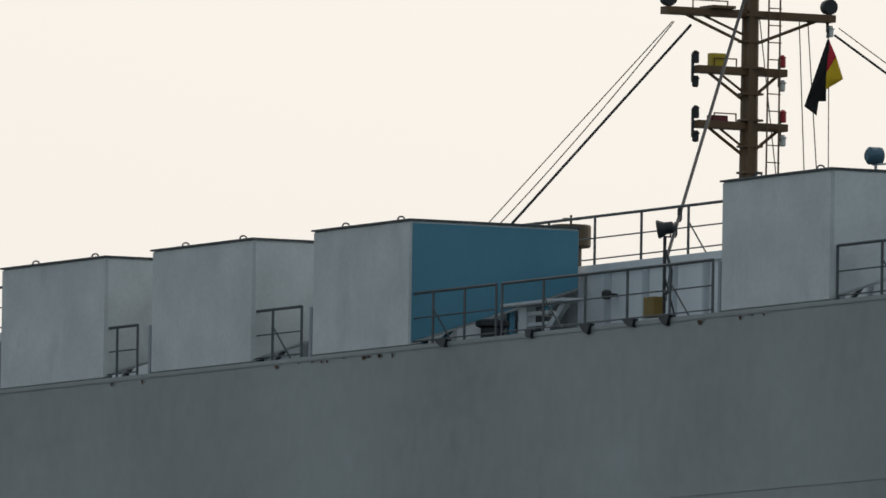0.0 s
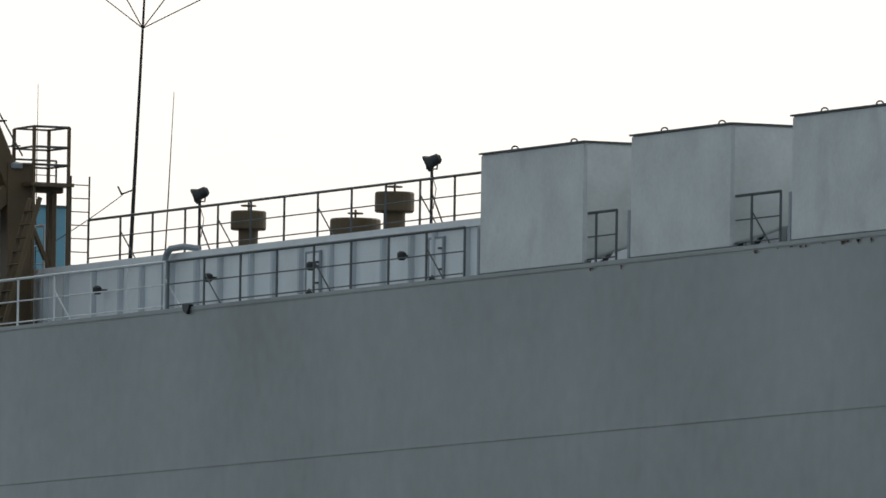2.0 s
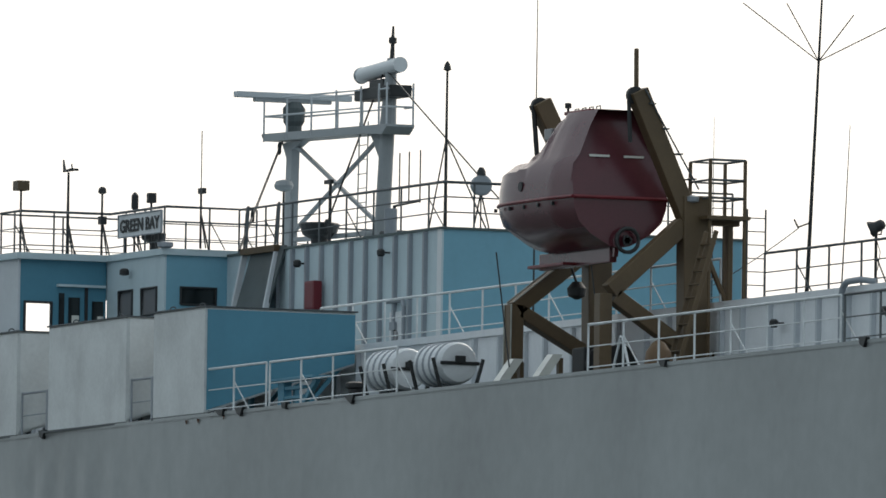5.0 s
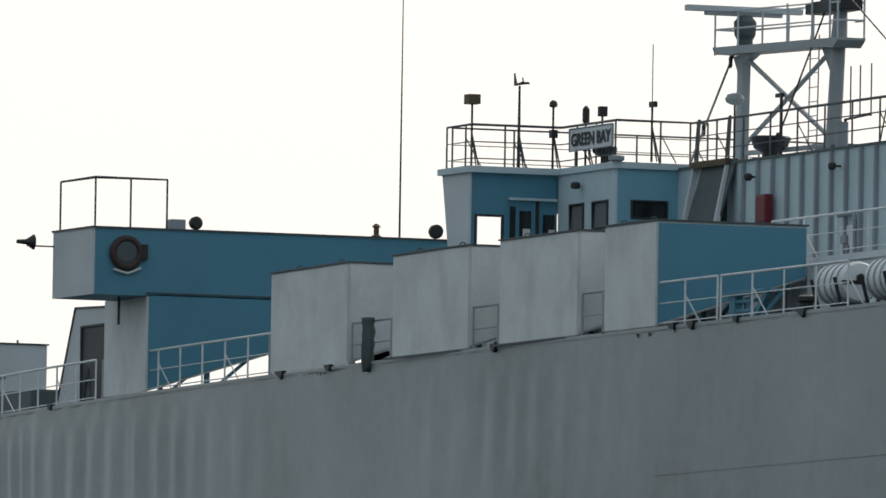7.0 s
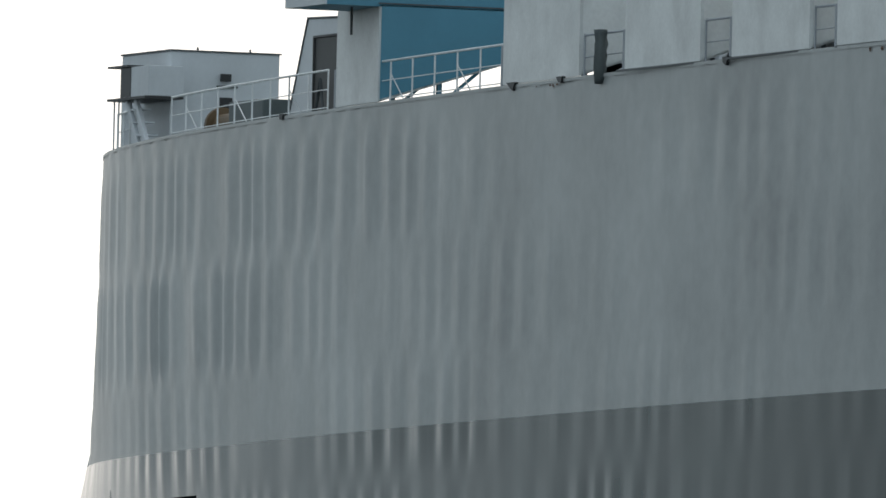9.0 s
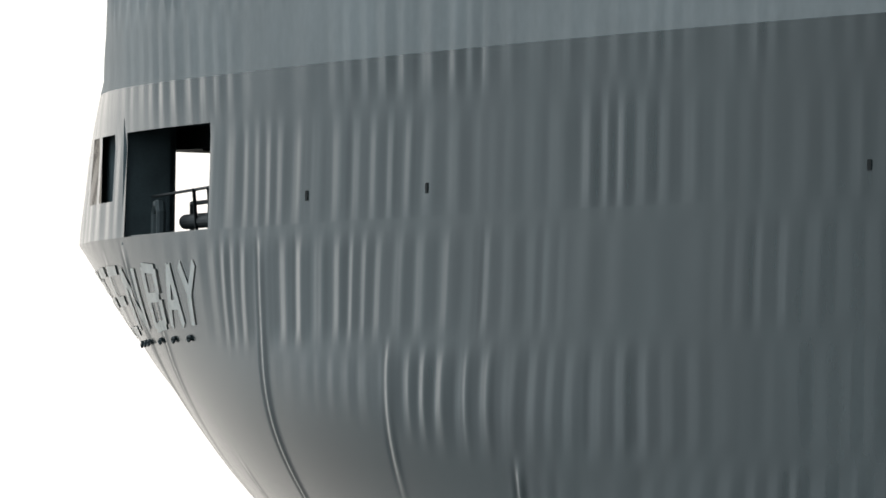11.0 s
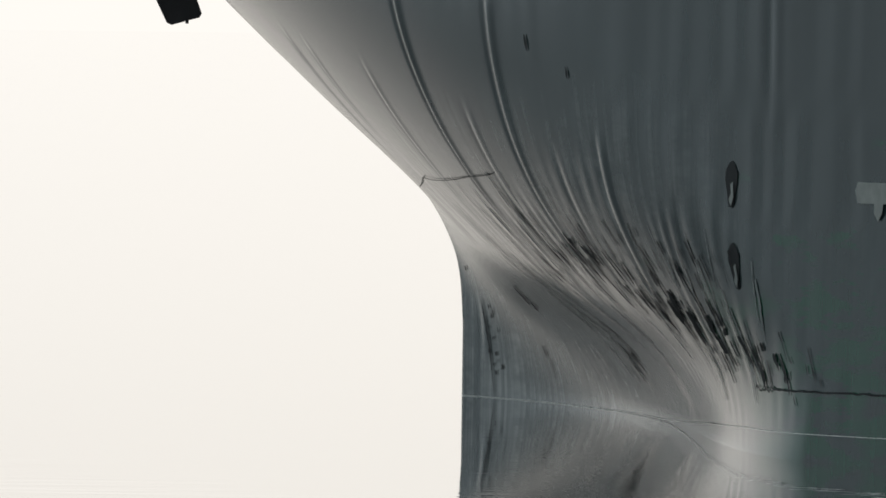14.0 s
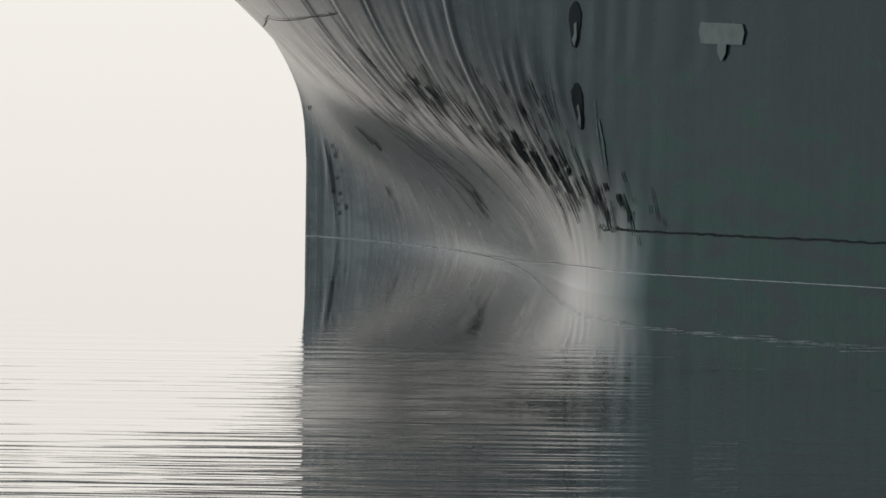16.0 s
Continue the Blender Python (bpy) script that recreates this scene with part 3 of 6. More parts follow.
railing(edge(-318.45, -314.35), label="dark weathered deck railing beside a blue house", spacing=1.4)
railing(edge(-314.1, -305.25), label="dark weathered deck railing before a white wall")
railing(edge(-332.3, -330.4, 3), spacing=0.95, braces=False, label="short dark railing between two ventilator houses")
railing(edge(-325.5, -322.9, 3), spacing=1.3, label="short dark railing between two ventilator houses")
railing(edge(-300.2, -286.0), label="dark weathered deck railing beside the aft mast")
railing(edge(-366.1, -352.6, 8), mat=RAILW, label="pale weathered deck railing beside the lifeboat", spacing=1.9)
railing(edge(-352.4, -337.6, 8), label="dark weathered deck railing before a white wall", spacing=1.9)
railing(edge(-388.5, -384.6, 3), mat=RAILW, label="pale deck railing before a blue house", spacing=1.9)
railing(edge(-384.4, -376.9, 4), mat=RAILW, label="pale deck railing before the liferafts", spacing=1.9)
for xa, xb in ((-408.9, -405.9), (-400.2, -398.4), (-392.9, -391.5)):
    railing(edge(xa, xb, 2), spacing=2.4, braces=False, mat=PALEGREY, label="short grey railing between two ventilator houses", bars=(0.5, 1.03))
railing(edge(-426.3, -415.1, 6), mat=RAILW, label="pale deck railing below the bridge wing", spacing=1.8)
railing(edge(-447.0, -430.3, 9, 0.2), mat=RAILW, label="pale curved railing round the bow", spacing=1.9)
railing([(-457.2, 6.15, D), (-453.6, 5.35, D)], mat=RAILW, label="pale railing at the stem", spacing=1.2, braces=False)
# raised deck
railing([(-365.6, 4.15, U), (-338.0, 4.15, U)], height=1.05, bars=(0.2, 0.62, 1.05), spacing=1.75, label="grey railing along the raised deck")
railing([(-322.0, 4.15, U), (-304.0, 4.15, U)], height=1.05, bars=(0.2, 0.62, 1.05), spacing=1.9, label="grey railing along the raised deck")
railing([(-391.0, 4.15, U), (-368.0, 4.15, U)], height=1.05, bars=(0.2, 0.62, 1.05), spacing=1.9, mat=RAILW, label="pale railing along the raised deck")


# ---- aft signal mast ----
def aft_mast():
    at = (-334.0, 16.0, U)
    m = thing("signal_mast", "brown steel signal mast with three crosstrees and lamps", "mast", at)
    part("pole", tube((0, 0, 0), (0, 0, 9.5), 0.215, 0.165, 14), BROWN, m)
    part("conduit", box((0.1, -0.14, 0), (0.24, -0.03, 9.3)), BROWN, m)
    for z in np.arange(0.6, 9.2, 0.55):
        part("clamp", box((-0.1, -0.235, z), (0.26, 0.2, z + 0.045)), BROWN, m)
    for z, ya, yb in ((4.47, -1.28, 0.85), (5.62, -1.3, 0.82), (6.82, -2.05, 1.95)):
        z = z - 0.1
        arm = part("crosstree", box((-0.16, ya, z - 0.1), (0.16, yb, z + 0.06), 0.02), BROWN, m)
        part("brace", path_tube([(0, ya * 0.75, z - 0.08), (0, -0.15, z - 0.62)], 0.035), BROWN, arm)
        part("brace", path_tube([(0, yb * 0.8, z - 0.08), (0, 0.15, z - (0.5 if yb < 1 else 0.62))], 0.035), BROWN, arm)
        part("brace", path_tube([(0, ya * 0.55, z - 0.08), (0, -0.15, z - 0.45)], 0.028), BROWN, arm)
        part("guard_rail", path_tube([(0.14, ya * 0.7, z), (0.14, ya * 0.7, z + 0.22), (0.14, ya * 0.3, z + 0.22), (0.14, ya * 0.3, z)], 0.015, 6), BROWN, arm)
        # lamps: pairs of lanterns at the ends
        for y, top in ((ya + 0.02, BLACK), (yb - 0.05, RED)):
            if z > 6 and y < 0:
                continue
            part("bracket", box((-0.03, y - 0.09, z - 0.30), (0.03, y - 0.05, z + 0.30)), BLACK, arm)
            part("lantern", add_lathe(bmesh.new(), ((0.05, 0), (0.075, 0.02), (0.07, 0.2), (0.085, 0.22), (0.03, 0.27)), (0, y, z + 0.1)), top, arm, "red signal lantern" if top is RED else "dark signal lantern")
            part("lantern", add_lathe(bmesh.new(), ((0.045, 0), (0.07, 0.03), (0.07, 0.16), (0.10, 0.18), (0.05, 0.24)), (0, y, z - 0.4)), LAMP_GLASS if y > 0 else BLACK, arm)
    part("horn_platform", box((-0.3, -1.05, 6.78), (0.3, -0.5, 6.84)), BROWN, m)
    for y in (-1.95, 1.85):
        part("searchlight", add_lathe(bmesh.new(), ((0.05, -0.14), (0.15, -0.1), (0.17, 0.05), (0.16, 0.12)), (0, y, 6.95), "x"), BLACK, m)
    part("signal_box", box((-0.1, -0.95, 5.58), (0.1, -0.62, 5.85), 0.01), YELLOW, m, "yellow signal box")
    part("signal_box", box((-0.1, -0.95, 4.43), (0.1, -0.55, 4.55), 0.01), MAROON, m, "dark red signal box")
    part("ladder_stile", tube((0.3, 0.25, 0), (0.2, 0.34, 9.0), 0.02), BROWN, m)
    part("ladder_stile", tube((0.3, 0.55, 0), (0.2, 0.60, 9.0), 0.02), BROWN, m)
    rung = part("rung", tube((0.3, 0.27, 0), (0.3, 0.57, 0), 0.014, None, 6), BROWN, m)
    for i in range(1, 25):
        c = rung.copy()
        scene.collection.objects.link(c)
        c.parent, c.location = m, (-0.004 * i, 0.003 * i, 0.36 * i)
    return at


aft_mast()


def wire(a, b, r, label, mat=None, sag=0.0, beads=()):
    o = Vector(a)
    d = Vector(b) - o
    t = thing("stay_wire", label, "rigging", a, "stays of the masts")
    n = 8 if sag else 1
    pts = [d * (i / n) - Vector((0, 0, sag * 4 * (i / n) * (1 - i / n))) for i in range(n + 1)]
    part("wire", path_tube(pts, r, 6), mat or BLACK, t)
    for f in beads:
        p = d * f
        part("turnbuckle", add_lathe(bmesh.new(), ((0.02, -0.16), (0.05, -0.1), (0.05, 0.1), (0.02, 0.16)), p), BLACK, t)
    return t


wire((-334.0, 9.9, D + 3.2), (-334.0, 14.6, D + 8.15), 0.03, "dark mast stay of steel wire")
wire((-334.0, 9.5, D + 3.35), (-334.0, 14.16, D + 8.2), 0.012, "thin signal halyard on the aft mast")
wire((-334.0, 9.75, D + 3.35), (-334.0, 14.2, D + 8.2), 0.012, "thin signal halyard on the aft mast", sag=0.12)
wire((-325.3, 9.3, U), (-333.9, 15.85, D + 8.9), 0.035, "dark mast stay with turnbuckle", beads=(0.22, 0.27))
for y, yt in ((17.1, 16.2), (17.5, 17.15), (17.9, 17.35)):
    wire((-334.0, y, U + 0.05), (-334.0, yt, D + 8.5), 0.012, "thin signal halyard on the aft mast")
wire((-328.0, 24.5, U + 0.05), (-334.0, 18.0, D + 8.1), 0.028, "dark mast stay of steel wire")
wire((-328.0, 24.8, U + 0.05), (-334.0, 18.1, D + 8.25), 0.012, "thin signal halyard on the aft mast")


def flag():
    f = thing("national_flag", "drooping black, red and gold flag on a halyard", "flag", (-330.54, 16.0, D + 7.72), turn=63)

    def cloth(name, mat, outline, lift):
        """A folded strip: outline in metres along the cloth and up, cut into narrow bands."""
        bm = bmesh.new()
        vs = [bm.verts.new((x, lift, z)) for x, z in outline]
        face = bm.faces.new(vs)
        bmesh.ops.triangulate(bm, faces=[face])
        for _ in range(3):
            bmesh.ops.subdivide_edges(bm, edges=list(bm.edges), cuts=1)
        for v in bm.verts:
            v.co.y += 0.05 * math.sin(v.co.x * 14 + v.co.z * 2.0) * min(1.0, -v.co.z + 0.1)
        ob = part(name, bm, mat, f, smooth=True)
        sol = ob.modifiers.new("thickness", "SOLIDIFY")
        sol.thickness = 0.006
    cloth("black_stripe", CLOTHK, ((0, 0), (-0.47, -1.43), (-0.21, -1.62), (-0.17, -1.32), (-0.02, -1.32), (-0.02, -0.72), (0.03, -0.1)), 0.0)
    cloth("red_stripe", CLOTHR, ((0.02, -0.02), (-0.02, -0.72), (0.18, -0.38)), 0.0)
    cloth("gold_stripe", CLOTHY, ((-0.02, -0.72), (-0.03, -1.08), (0.33, -0.85), (0.18, -0.38)), 0.0)
    part("halyard", tube((0.02, 0, 0.25), (0.06, 0, -4.2), 0.012, None, 6), BLACK, f)
    part("toggle", tube((-0.02, 0, 0.0), (0.0, 0, 0.2), 0.02, None, 6), BLACK, f)
    return f


flag()


# ---- floodlights, mushroom ventilators and aerials ----
def floodlight(x, y, z, h, tilt=25, label="black floodlight on a braced pole"):
    t = thing("floodlight", label, "lamp", (x, y, z), "deck floodlights")
    part("pole", tube((0, 0, 0), (0, 0, h - 0.12), 0.035), BLACK, t)
    part("brace", tube((0, 0, h * 0.55), (0.25, 0.2, 0), 0.018), BLACK, t)
    bm = add_lathe(bmesh.new(), ((0.06, -0.22), (0.12, -0.16), (0.13, 0.0), (0.19, 0.12), (0.19, 0.16), (0.15, 0.17)), (0, 0, 0), "x")
    hd = part("head", bm, BLACK, t)
    hd.scale = (0.95, 0.95, 0.95)
    hd.rotation_euler, hd.location = (0, radians(tilt), radians(243)), (0, 0, h + 0.02)
    part("fork", path_tube([(0, -0.14, h), (0, -0.12, h - 0.14), (0, 0.12, h - 0.14), (0, 0.14, h)], 0.016), BLACK, t)
    part("cable", path_tube([(0.03, 0, h * 0.8), (0.12, 0.05, h * 0.6), (0.05, 0.02, h * 0.3)], 0.01, 5), BLACK, t)


floodlight(-360.0, 4.3, U, 1.33)
floodlight(-348.1, 4.3, U, 1.42)
floodlight(-310.1, 1.6, D, 1.98, 10)


def mushroom(x, y, w, h, head, label="olive brown mushroom ventilator on the raised deck"):
    t = thing("mushroom_ventilator", label, "ventilator", (x, y, U), "mushroom ventilators")
    part("stem", add_lathe(bmesh.new(), ((w * 0.5, 0), (w * 0.5, h - head)), sides=20), OLIVE, t)
    part("head", add_lathe(bmesh.new(), ((w * 0.85, h - head), (w * 0.9, h - head + 0.03), (w * 0.9, h - 0.03), (w * 0.86, h)), sides=24), OLIVE, t)
    part("handwheel", path_tube([(0.16 * math.cos(q), 0.16 * math.sin(q), h + 0.12) for q in np.linspace(0, 2 * math.pi, 11)], 0.018, 6), OLIVE, t)
    part("spindle", tube((0, 0, h), (0, 0, h + 0.2), 0.025), OLIVE, t)


mushroom(-363.3, 7.0, 0.44, 1.25, 0.42)
mushroom(-355.7, 7.0, 0.48, 1.28, 0.44)
mushroom(-357.7, 7.0, 0.62, 0.80, 0.55)
mushroom(-320.5, 4.9, 0.45, 1.05, 0.45)
mushroom(-408.6, 9.5, 0.36, 1.0, 0.5, "brown ventilator pot beside the deckhouse")


def aerial(x, y, z, h, r, label, base=True, lean=0.0):
    t = thing("whip_aerial", label, "aerial", (x, y, z), "whip aerials")
    part("rod", tube((0, 0, -0.02), (lean * h, 0, h), r, r * 0.35), BLACK, t)
    if base:
        part("insulator", add_lathe(bmesh.new(), ((0.12, 0), (0.12, 0.15), (0.17, 0.16), (0.17, 0.26), (0.05, 0.3))), OLIVE, t)
    return t


a = aerial(-371.9, 8.0, U, 8.5, 0.055, "tall dark aerial with four raised top rods", lean=0.093)
for dx, dy, dz in ((-2.2, -0.9, 1.42), (-0.9, -0.4, 1.35), (1.0, 0.4, 1.0), (2.1, 0.95, 0.78)):
    part("top_rod", tube((0.54, 0, 5.84), (0.54 + dx, dy, 5.84 + dz), 0.014), BLACK, a)
part("cable_hook", path_tube([(0.2, 0, 2.2), (-0.25, -0.1, 2.12), (-0.35, -0.15, 2.3)], 0.02), BLACK, a)
aerial(-370.0, 8.0, U, 4.3, 0.022, "thin whip aerial on the raised deck", base=False, lean=0.095)
aerial(-391.97, 10.0, U + 0.05, 9.0, 0.03, "tall whip aerial beside the deckhouse", base=False)
aerial(-381.6, 10.0, U + 0.05, 5.2, 0.018, "thin whip aerial behind the davits", base=False)
wire((-372.1, 7.9, U + 2.1), (-386.0, 12.0, U + 1.65), 0.012, "slack aerial lead wire", sag=0.05)


BLUEGREY = material("dull blue-grey paint", (0.06, 0.13, 0.18), 0.5, vary=0.15, scale=2.0)
rs = thing("searchlight", "blue-grey searchlight on the aft ventilator house roof", "lamp", (-302.24, 2.0, D + 2.55))
part("pole", tube((0, 0, 0), (0, 0, 0.3), 0.03), PALELIT, rs)
part("drum", add_lathe(bmesh.new(), ((0.1, -0.2), (0.17, -0.14), (0.17, 0.1), (0.14, 0.12)), (0, 0, 0.42), "y", 18), BLUEGREY, rs)
part("second_drum", add_lathe(bmesh.new(), ((0.1, -0.1), (0.15, -0.06), (0.15, 0.1), (0.12, 0.12)), (0.6, 0.1, 0.4), "y", 18), BLUEGREY, rs)
part("fork", path_tube([(-0.1, 0, 0.4), (-0.1, 0, 0.26), (0.6, 0, 0.24), (0.6, 0, 0.34)], 0.02), PALELIT, rs)


# ---- wall fittings on the raised deck's side ----
def wall_lamp(x, y, z, label="black bulkhead lamp on a white wall"):
    t = thing("bulkhead_lamp", label, "lamp", (x, y, z), "bulkhead lamps")
    part("arm", tube((0, 0, 0), (0, -0.18, 0), 0.025), BLACK, t)
    part("head", add_lathe(bmesh.new(), ((0.06, -0.05), (0.1, 0.0), (0.1, 0.1), (0.05, 0.14)), (0, -0.24, -0.05)), BLACK, t)


for x in (-364.2, -358.3, -353.0, -348.4, -316.7):
    wall_lamp(x, 4.0, D + 1.15)


def wall_door(x, y, z, w=0.62, h=1.45, label="white weathertight door with black clips"):
    t = thing("weathertight_door", label, "door", (x, y, z))
    part("leaf", box((0, -0.05, 0), (w, 0, h), 0.015), NEAR_WHITE, t)
    part("frame", path_tube([(-0.04, -0.03, 0), (-0.04, -0.03, h), (w + 0.04, -0.03, h), (w + 0.04, -0.03, 0)], 0.03), PALEGREY, t)
    for q in (0.3, 0.75, 1.2):
        part("clip", box((w - 0.1, -0.10, q), (w + 0.03, -0.05, q + 0.04)), BLACK, t)
    part("handle", path_tube([(0.2, -0.12, 0.25), (0.2, -0.12, 0.55), (0.3, -0.12, 0.62), (0.4, -0.12, 0.55), (0.4, -0.12, 0.25)], 0.03), BLACK, t)


wall_door(-347.4, 3.99, D + 0.02)
wall_door(-353.6, 3.99, D + 0.02)
pb = thing("pipe_bend", "pale painted pipe bend rising over the wall", "pipe", (-360.7, 3.8, D))
part("pipe", path_tube([(0, 0, 0), (0, 0, 1.6), (0.1, 0, 1.78), (0.3, 0, 1.88), (0.9, 0.05, 1.9), (1.2, 0.3, 1.85)], 0.07, 10), PALEGREY, pb)
HOSEBOX = material("dirty yellow paint", (0.22, 0.14, 0.03), 0.6, vary=0.2, scale=3.0)
fb = thing("fire_hose_box", "dirty yellow fire hose box on the walkway", "hose box", (-309.6, 1.1, D))
part("cabinet", box((-0.22, -0.1, 0.22), (0.22, 0.1, 0.62), 0.02), HOSEBOX, fb)
part("hose", path_tube([(0.5, 0, 1.5), (0.75, 0, 1.1), (0.7, 0, 0.7), (0.45, 0, 0.65)], 0.03), BLACK, fb)
part("foot", box((-0.25, -0.1, -0.02), (0.25, 0.1, 0.1)), BLACK, fb)


# ---- lifeboat and davits ----
def lifeboat():
    t = thing("lifeboat", "faded orange-red enclosed lifeboat hanging in davits", "lifeboat", (-368.5, 1.9, D + 4.08))
    # stations from the stern (x = 0) to the bow (x = -6.4); the sheer is z = 0
    L, n = 5.25, 30

    def hull_half(s):
        return 1.27 * math.sqrt(max(0.0, 1 - (max(0.0, s - 0.5) / 0.51) ** 2.8)) if s > 0.5 else 1.27 * (0.90 + 0.10 * min(1, s / 0.2))

    def section(s, up):
        b = max(0.02, hull_half(s))
        pts = []
        if up:
            k = 1.0 if s < 0.42 else max(0.0, 1 - (s - 0.42) / 0.58)
            top = 0.95 + 1.03 * (1 if s < 0.34 else max(0.0, 1 - (s - 0.34) / 0.26)) * 1.0
            top *= 1 if s < 0.6 else math.sqrt(max(0.02, 1 - ((s - 0.6) / 0.41) ** 3.6))
            hi = 0.42 if s < 0.4 else 0.5
            for f, z in ((1.0, 0.0), (0.985, 0.35), (0.93, 0.75 * min(1, top / 1.0)), (0.80 if s < .5 else .7, 0.95 * min(1.0, top / 0.98)), (hi + 0.16, top * 0.82 if top > 1.2 else top * 0.98), (hi, top), (0.0, top + 0.02)):
                pts.append((b * f, min(z, top)))
        else:
            deep = -1.12 + 0.75 * max(0.0, s - 0.62) ** 1.5 * 2.2
            for f, z in ((0.0, deep), (0.22, deep + 0.05), (0.62, deep + 0.30), (0.88, deep * 0.48), (0.98, deep * 0.2), (1.0, 0.0)):
                pts.append((b * f, z))
        return pts

    def loft(up):
        bm = bmesh.new()
        rings = []
        for i in range(n + 1):
            s = i / n
            p = section(s, up)
            x = -L * s
            if up:
                line = [(y, z) for y, z in p] + [(-y, z) for y, z in p[-2::-1]]
            else:
                line = [(-y, z) for y, z in p[::-1]] + [(y, z) for y, z in p[1:]]
            # the stern leans in above the sheer
            rings.append([bm.verts.new((x - (0.28 * max(0, z) if i == 0 and up else 0), y, z)) for y, z in line])
        for a, b in zip(rings, rings[1:]):
            for j in range(len(a) - 1):
                bm.faces.new((a[j], a[j + 1], b[j + 1], b[j]))
        bm.faces.new(rings[0][::-1])
        bm.faces.new(rings[-1])
        bmesh.ops.remove_doubles(bm, verts=bm.verts, dist=0.01)
        bmesh.ops.recalc_face_normals(bm, faces=bm.faces)
        for f in bm.faces:
            f.smooth = True
        for e in bm.edges:
            if len(e.link_faces) == 2 and e.calc_face_angle() > 0.6:
                e.smooth = False
        return bm
    part("canopy", loft(True), ORANGE, t, "faded orange canopy with a raised conning position")
    part("hull", loft(False), ORANGE, t, "faded orange boat hull")
    bm = bmesh.new()
    for sg in (1, -1):
        for i in range(n):
            a, b = i / n, (i + 1) / n
            add_tube(bm, (-L * a, sg * hull_half(a) * 1.01, 0), (-L * b, sg * max(0.02, hull_half(b)) * 1.01, 0), 0.045, None, 6)
    add_tube(bm, (0.03, -1.15, 0), (0.03, 1.15, 0), 0.045, None, 6)
    part("fender", bm, MAROON, t, "dark rubbing strake")
    part("keel", box((-4.3, -0.09, -1.42), (-0.35, 0.09, -1.05), 0.03), ORANGE, t)
    part("keel_shoe", box((-4.2, -0.42, -1.40), (-2.2, -0.05, -1.33), 0.02), MAROON, t)
    part("skeg", prism(((-1.3, -1.3), (-0.2, -1.3), (-0.05, -0.7), (-1.6, -0.9)), "y", -0.05, 0.05), ORANGE, t)
    pr = part("propeller_ring", path_tube([(0.16, 0.12 + 0.27 * math.cos(q), -0.95 + 0.27 * math.sin(q)) for q in np.linspace(0, 2 * math.pi, 15)], 0.045, 8), BLACK, t)
    for q in range(3):
        a = q * 2 * math.pi / 3
        part("blade", prism(((0.1, -0.03), (0.2, 0.0), (0.2, 0.2), (0.1, 0.22)), "x", 0.12, 0.15), BLACK, pr).matrix_local = Matrix.Translation((0, 0.12, -0.95)) @ Matrix.Rotation(a, 4, "X") @ Matrix.Translation((0, -0.15, -0.1))
    for y in (-0.42, 0.42):
        part("grab_bar", box((-0.36, y - 0.24, 0.92), (-0.22, y + 0.24, 0.97)), LAMP_GLASS, t, "white marker strip")
    part("side_window", box((-2.62, -0.74, 1.40), (-2.2, -0.60, 1.66), 0.03), PANE, t, "pale conning window")
    part("side_scuttle", add_lathe(bmesh.new(), ((0.11, 0), (0.11, 0.05)), (-2.7, -1.28, 0.35), "y"), BLACK, t)
    part("hatch", box((-2.3, -0.4, 1.96), (-0.9, 0.4, 2.04), 0.02), MAROON, t)
    part("light", add_lathe(bmesh.new(), ((0.03, 0), (0.03, 0.14), (0.075, 0.15), (0.075, 0.25), (0.04, 0.27)), (-2.3, -0.3, 1.98)), BLACK, t)
    for i in range(4):
        part("grab_handle", path_tube([(-0.5 - i * 0.4, -0.3, 2.0), (-0.5 - i * 0.4, -0.3, 2.08), (-0.7 - i * 0.4, -0.3, 2.08), (-0.7 - i * 0.4, -0.3, 2.0)], 0.012, 5), BLACK, t)
    for i in range(5):
        part("lifeline_eye", box((-0.9 - i * 0.8, -1.30, -0.16), (-0.84 - i * 0.8, -1.24, -0.08)), BLACK, t)


def beam(a, b, w, d, along):
    """A box girder from a to b, w wide across the ship's plane and d deep along the axis 'along'."""
    a, b = Vector(a), Vector(b)
    way = (b - a).normalized()
    side = Vector(along)
    up = way.cross(side).normalized()
    bm = bmesh.new()
    ring = []
    for p in (a, b):
        ring.append([bm.verts.new(p + side * sx * d / 2 + up * sy * w / 2) for sx, sy in ((-1, -1), (1, -1), (1, 1), (-1, 1))])
    for i in range(4):
        bm.faces.new((ring[0][i], ring[0][(i + 1) % 4], ring[1][(i + 1) % 4], ring[1][i]))
    bm.faces.new(ring[0][::-1])
    bm.faces.new(ring[1])
    bmesh.ops.recalc_face_normals(bm, faces=bm.faces)
    bmesh.ops.bevel(bm, geom=list(bm.edges), offset=0.015, segments=1, affect="EDGES")
    return bm


